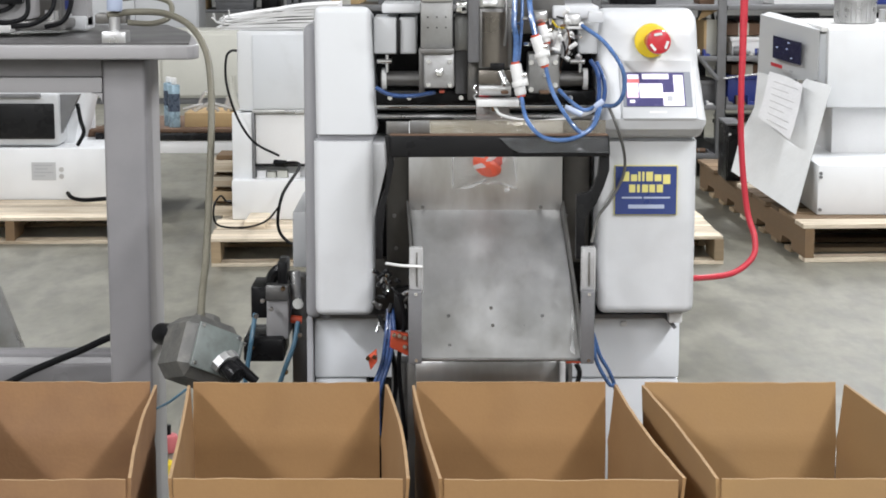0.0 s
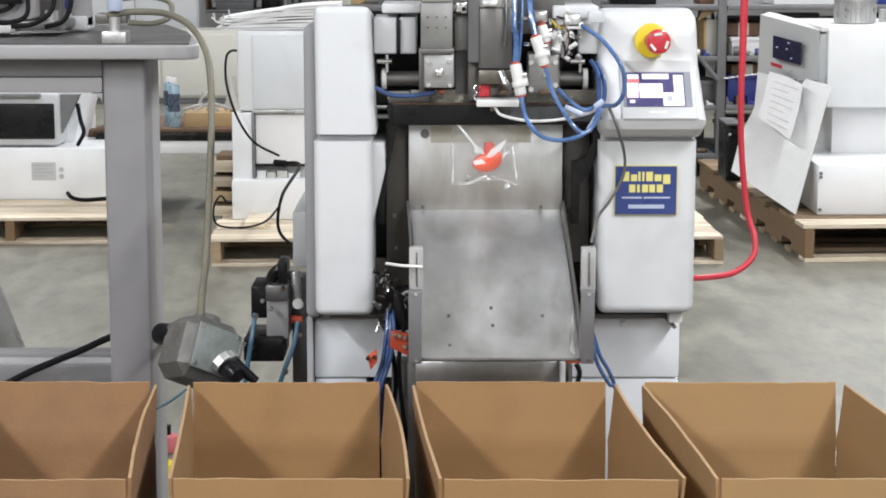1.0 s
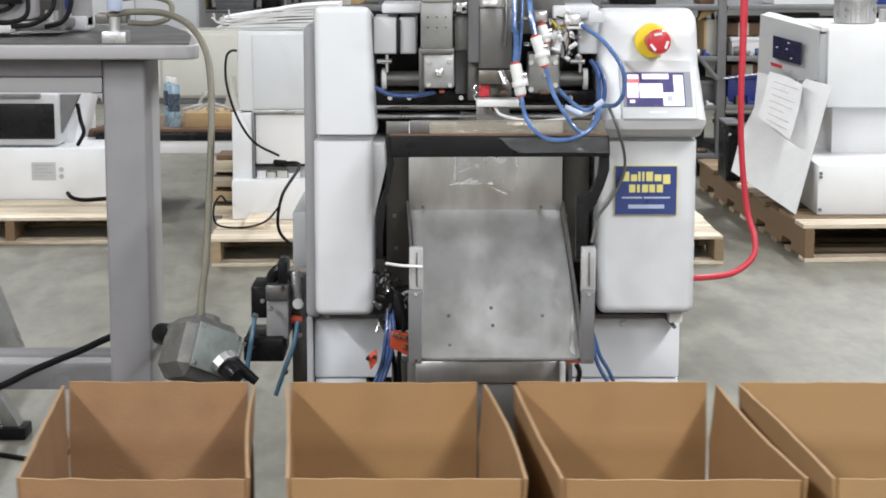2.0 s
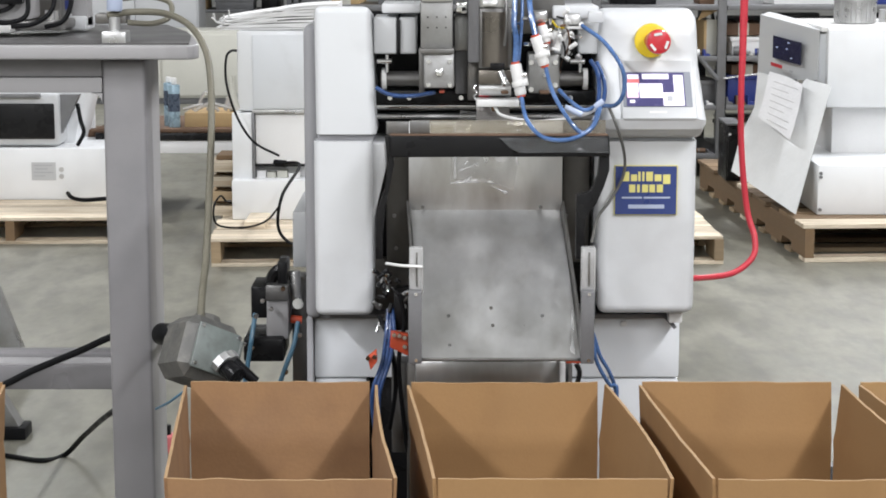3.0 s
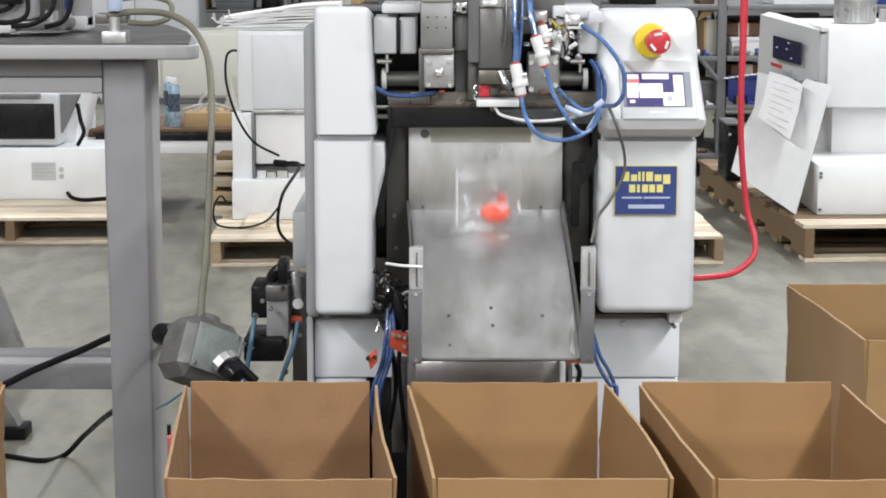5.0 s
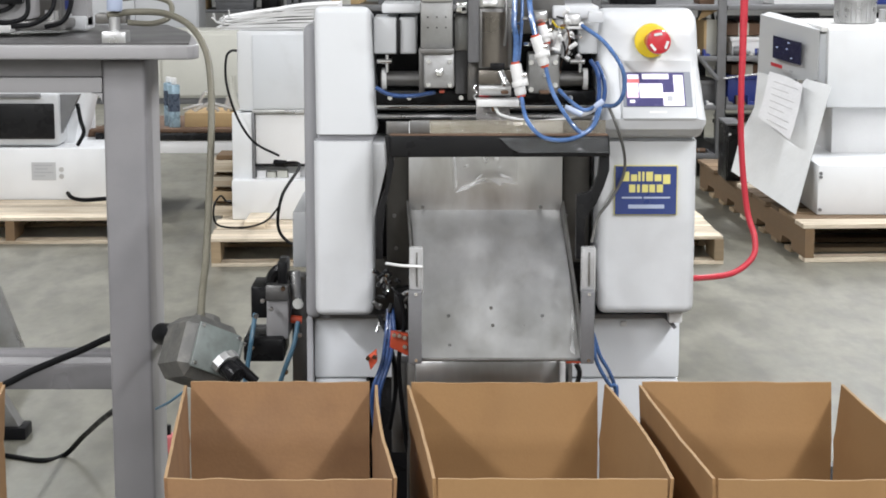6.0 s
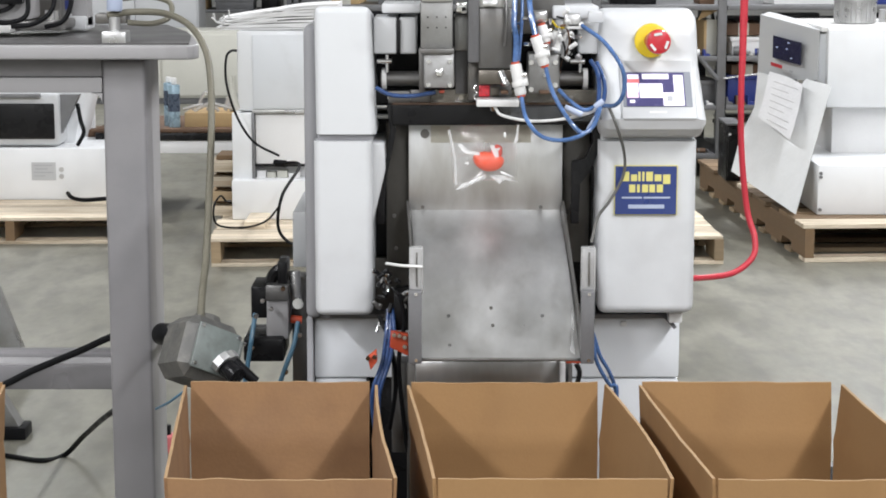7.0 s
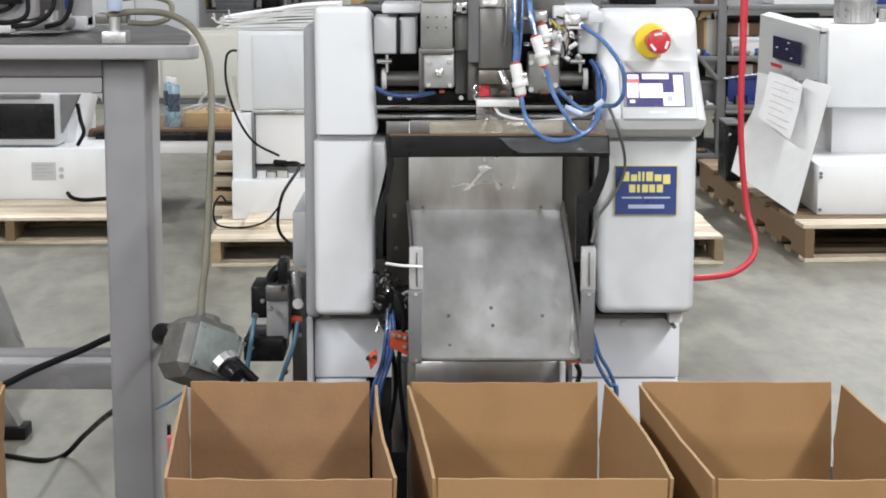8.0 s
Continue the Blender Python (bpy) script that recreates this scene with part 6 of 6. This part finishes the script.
# ---- bags and their contents ----
def poly_bag(seed, marks):
    """A clear bag hanging about its origin: two puckered film walls, and flat white flakes for its creases and painted
    glints (outlines in mm).
    """
    bag = thing("poly_bag", (0, 0, 0), "small clear plastic bag with creases and painted glints", "bag", "clear bags")
    w, h = 0.052, 0.059
    for s in (-1, 1):
        bm = bmesh.new()
        n = 14
        g = {}
        for i in range(n + 1):
            for j in range(n + 1):
                u, v = i / n * 2 - 1, j / n * 2 - 1
                up = max(0.0, v)
                puff = (1 - u * u) * (1 - v * v)
                y = s * (0.003 + 0.010 * puff) + 0.007 * noise.noise((u * 2.2 + seed, v * 2.2, s)) * puff + 0.003 * noise.noise((u * 6, v * 6 + seed, s * 3))
                z = 0.021 + v * h + (0.016 * (1 - abs(u)) if v < -0.99 else 0)
                g[i, j] = bm.verts.new((u * w * (1 - 0.04 * v * v - 0.10 * up ** 2), y, z))
        for i in range(n):
            for j in range(n):
                bm.faces.new((g[i, j], g[i + 1, j], g[i + 1, j + 1], g[i, j + 1]))
        part("film_wall", bm, M_FILM, bag).visible_shadow = False
    for outline in marks:
        bm = bmesh.new()
        cx, cz = (sum(q[k] for q in outline) / len(outline) for k in (0, 1))
        front = [bm.verts.new((x / 1000, -0.0145 + 0.004 * noise.noise((x * 0.09, z * 0.09, seed)), z / 1000)) for x, z in outline]
        hub = bm.verts.new((cx / 1000, -0.0165, cz / 1000))
        back = bm.verts.new((cx / 1000, -0.0130, cz / 1000))
        for a, b in zip(front, front[1:] + front[:1]):
            bm.faces.new((a, b, hub))
            bm.faces.new((b, a, back))
        part("crease", bm, M_CREASE_GLINT_SOFT if min(q[1] for q in outline) < -26 else M_CREASE_GLINT, bag).visible_shadow = False
    return bag


# Crease and weld outlines, plus highlights of the film painted as white flakes.
CREASE_GLINTS = (
    (((-51, 26), (-48, 26), (-47, -29), (-50, -29)),
     ((-43, 59), (-38, 58), (-15, 31), (-18, 28)),
     ((-17, 29), (-4, 22), (1, 13), (-15, 15)),
     ((-17, 2), (-4, 6), (3, -1), (-15, -4)),
     ((2, 8), (10, 20), (35, 37), (26, 20), (11, 8)),
     ((33, 33), (32, 10), (27, 6)),
     ((42, 26), (45, 26), (52, -23), (49, -25)),
     ((-41, -35), (-22, -29), (3, -18), (4, -21), (-20, -34)),
     ((6, -19), (53, -34), (50, -36)),
     ((31, -34), (38, -32), (41, -37), (33, -41))),
    (((-54, 58), (-50, 58), (-41, -26), (-45, -27)),
     ((-38, 19), (-34, 20), (-28, 9), (-32, 7)),
     ((-30, 24), (-25, 13), (-27, 12)),
     ((-35, -4), (-26, 3), (-23, 0), (-31, -6)),
     ((-17, 1), (-10, 3), (-8, -3), (-15, -4)),
     ((-31, -33), (-27, -24), (-17, -19), (-17, -24), (-26, -32)),
     ((-2, 15), (11, 18), (24, 11), (34, 17), (33, 12), (24, 6), (10, 14)),
     ((45, 22), (50, 20), (54, 4), (49, 6)),
     ((-55, -36), (-33, -27), (-4, -27), (-4, -30), (-33, -30)),
     ((13, -31), (41, -38), (38, -42)),
     ((-38, -12), (-13, -1), (-35, -14))),
    (((-53, 55), (-49, 55), (-43, 6), (-44, -31), (-48, -31), (-46, 6)),
     ((-39, 31), (-33, 33), (-27, 20), (-6, 17), (-6, 12), (-31, 18)),
     ((10, 26), (17, 27), (18, 21), (27, 22), (23, 17), (23, 7), (17, 8)),
     ((33, 45), (37, 45), (36, 38), (33, 38)),
     ((46, 24), (50, 31), (55, 58), (58, 56), (54, 31)),
     ((24, -14), (43, -24), (40, -26), (26, -19)),
     ((-48, -40), (-38, -31), (0, -19), (1, -22), (-33, -37)),
     ((6, -20), (26, -21), (51, -33), (29, -29), (22, -34)),
     ((-24, -29), (-6, -13), (-4, -15), (-20, -31)),
     ((-31, 2), (-24, 4), (-24, -1), (-31, -1))),
    (((-13, -1), (1, 3), (13, -3), (-4, -8)),
     ((-6, -8), (-2, -9), (-22, -36), (-33, -38)),
     ((11, -8), (27, -35), (20, -36)),
     ((-52, -31), (-31, -26), (-8, -29), (-31, -29)),
     ((40, -27), (50, -31), (43, -35)),
     ((-11, 49), (3, 77), (6, 75), (-4, 46)),
     ((6, 81), (20, 75), (29, 56), (20, 50), (15, 66)),
     ((31, 81), (36, 81), (29, 65))),
)


def moulding():
    """A small coral-red moulded piece: an oval body with a tail lobe, its centre at the origin."""
    piece = thing("red_moulding", (0, 0, 0), "small coral-red moulded plastic piece", "moulding", "red pieces")
    bm = bmesh.new()
    bmesh.ops.create_icosphere(bm, subdivisions=3, radius=1, matrix=Matrix.Diagonal((0.0245, 0.0080, 0.0155, 1)))
    for v in bm.verts:
        v.co.z += 5 * v.co.x ** 2 - 0.0012
        v.co.y += 0.002 * noise.noise(v.co * 90)
    part("body", bm, M_CANDY, piece)
    tail = bmesh.new()
    prism(tail, [(-0.001, 0.006), (0.002, 0.021), (0.009, 0.028), (0.018, 0.025), (0.020, 0.014), (0.016, 0.004)], "y", -0.004, 0.004, 0.0025, 3)
    part("tail", tail, M_CANDY_DARK, piece, "darker red tail lobe")
    return piece


BAGS = [poly_bag(k + 2, marks) for k, marks in enumerate(CREASE_GLINTS)]
PIECES = [moulding() for _ in range(3)]


# ---- what moves ----
HANG = Vector((0.064, 2.975, 1.047))
HANG_LOW = Vector((0.064, 2.972, 1.041))
FEED = Vector((0.077, 3.055, 1.161))
STORE = Vector((0.077, 3.055, 1.285))
FALL = [(0.0, Vector((0.065, 2.972, 1.044)), 0), (0.08, Vector((0.067, 2.955, 0.973)), 0), (0.18, Vector((0.076, 2.905, 0.921)), -25), (0.28, Vector((0.086, 2.805, 0.848)), -38),
        (0.38, Vector((0.095, 2.640, 0.750)), -20), (0.48, Vector((0.094, 2.470, 0.648)), 10)]


def at(v, rx=0, ry=0, rz=0):
    return Matrix.Translation(v) @ pose(0, 0, 0, rx, ry, rz)


def bag_rows(feed, drop, rest, ride=0.0, tilt=0):
    """Rows for one bag: waits inside the head, is fed down, hangs, drops down the chute into a carton, and rides along with it."""
    rows = []
    if feed is None:
        rows += [(0.0, at(HANG_LOW, 0, tilt))]
    else:
        rows += [(0.0, at(STORE)), (feed - 0.1, at(STORE)), (feed, at(FEED)), (feed + 0.18, at(HANG_LOW, 0, tilt))]
    if drop is None:
        return rows + [(8.0, at(HANG_LOW, 0, tilt))]
    rows += [(drop - 0.02, at(HANG, 0, tilt))]
    rows += [(drop + t, at(v, rx, tilt * (1 - t) + 12 * t)) for t, v, rx in FALL[1:]]
    lying = Vector((rest, 2.46, BELT_Z + 0.06))
    rows += [(drop + 0.58, at(lying, -70, 10))]
    if ride:
        rows += [(t, at(lying + Vector((ride * k, 0, 0)), -70, 10)) for t, k in STEP if t > drop + 0.6]
    return rows + [(8.0, at(lying + Vector((ride, 0, 0)), -70, 10))]


# share of one conveyor step done at each time
STEP = [(1.53, 0.0), (1.60, 0.06), (1.70, 0.165), (1.90, 0.36), (2.20, 0.60), (2.50, 0.80), (2.80, 0.945), (2.95, 1.0), (3.10, 1.0)]


def motions():
    # cartons: one step along the line, the leading one then carried off behind
    homes = [(-1.02, -0.752), (-0.533, -0.215), (-0.205, 0.111), (0.121, 0.448), (0.452, 0.765)]
    for k, (box, (x0, x1)) in enumerate(zip(CARTONS, homes)):
        rows = [(0.0, at(Vector((x0, 2.4575, BELT_Z))))]
        rows += [(t, at(Vector((x0 + (x1 - x0) * s, 2.4575, BELT_Z)))) for t, s in STEP]
        if k == 4:
            for t, dx, dy in ((3.2, 0.0, 0.0), (3.35, -0.004, 0.10), (3.5, -0.010, 0.215), (3.6, -0.018, 0.294), (3.8, -0.030, 0.440), (4.0, -0.034, 0.597), (4.2, -0.036, 0.742), (4.35, -0.034, 0.785), (4.5, -0.024, 0.787),
                              (4.7, -0.008, 0.787), (5.0, 0.035, 0.787), (5.4, 0.11, 0.787), (5.8, 0.210, 0.787), (6.0, 0.260, 0.787), (6.4, 0.37, 0.787), (8.0, 0.90, 0.787)):
                rows.append((t, at(Vector((x1 + dx, 2.4575 + dy, BELT_Z)))))
        else:
            rows.append((8.0, at(Vector((x1, 2.4575, BELT_Z)))))
        walk(box, rows)

    # sealing jaw: in and up to close, out again to let the next bag down
    rest = Vector((0, 2.85, 1.0))
    shut = rest + Vector((0, 0.118, 1.121 - 1.085))
    rows = [(0.0, at(rest)), (0.20, at(rest)), (0.30, at(rest.lerp(shut, 0.3))), (0.38, at(shut)), (1.06, at(shut)), (1.14, at(rest.lerp(shut, 0.75))), (1.22, at(rest.lerp(shut, 0.2))), (1.30, at(rest)),
            (4.10, at(rest)), (4.20, at(rest.lerp(shut, 0.45))), (4.30, at(shut)), (4.95, at(shut)), (5.03, at(rest.lerp(shut, 0.75))), (5.11, at(rest.lerp(shut, 0.2))), (5.19, at(rest)),
            (6.62, at(rest)), (6.70, at(rest.lerp(shut, 0.4))), (6.79, at(shut)), (7.42, at(shut)), (7.50, at(rest.lerp(shut, 0.62))), (7.58, at(rest.lerp(shut, 0.2))), (7.66, at(rest)), (8.0, at(rest))]
    walk(jaw, rows)

    # bag opener: forward and up while a bag waits open
    out = Vector((0.075, 2.94, 1.14))
    back = out + Vector((-0.004, 0.052, 0.004))
    rows = [(0.0, at(out)), (0.22, at(out)), (0.30, at(back)), (2.30, at(back)), (2.42, at(out)), (4.08, at(out)), (4.17, at(back)), (5.42, at(back)), (5.54, at(out)), (6.58, at(out)), (6.67, at(back)), (8.0, at(back))]
    walk(opener, rows)

    # bags
    walk(BAGS[0], bag_rows(None, 1.02, 0.13, 0.320, 0))
    walk(BAGS[1], bag_rows(1.16, 4.92, 0.12, 0.0, 6))
    walk(BAGS[2], bag_rows(5.06, 7.42, 0.12, 0.0, -4))
    walk(BAGS[3], bag_rows(7.56, None, 0.12))

    # red pieces fall from the funnel into the hanging bags, turn as the bag closes, and then go with it
    for piece, drop_in, lift, bag_drop, ride, shift, lie, hang in ((PIECES[0], None, 0.26, 1.02, 0.320, 0.004, 30, -24), (PIECES[1], 3.78, 4.12, 4.92, 0.0, 0.017, 48, -2), (PIECES[2], 6.28, 6.64, 7.42, 0.0, 0.005, 18, 8)):
        low = HANG_LOW + Vector((shift, -0.002, 0.0))
        high = HANG + Vector((shift + 0.002, -0.002, 0.001))
        if drop_in is None:
            rows = [(0.0, at(low, 0, lie))]
        else:
            up = STORE + Vector((-0.01, -0.07, 0.10))
            rows = [(0.0, at(up)), (drop_in - 0.06, at(up)), (drop_in + 0.02, at(Vector((0.072, 2.990, 1.108)), 0, 5)), (drop_in + 0.12, at(low, 0, lie))]
        rows += [(lift, at(low, 0, lie)), (lift + 0.16, at(high, 0, hang)), (bag_drop - 0.02, at(high, 0, hang))]
        rows += [(bag_drop + t, at(v + Vector((shift * (1 - 2 * t), 0, -0.004)), rx, hang)) for t, v, rx in FALL[1:]]
        rest = Vector((0.13 if ride else 0.12, 2.46, BELT_Z + 0.052))
        rows += [(bag_drop + 0.58, at(rest, -70, hang))]
        if ride:
            rows += [(t, at(rest + Vector((ride * k, 0, 0)), -70, hang)) for t, k in STEP if t > bag_drop + 0.6]
        rows += [(8.0, at(rest + Vector((ride, 0, 0)), -70, hang))]
        walk(piece, rows)


motions()
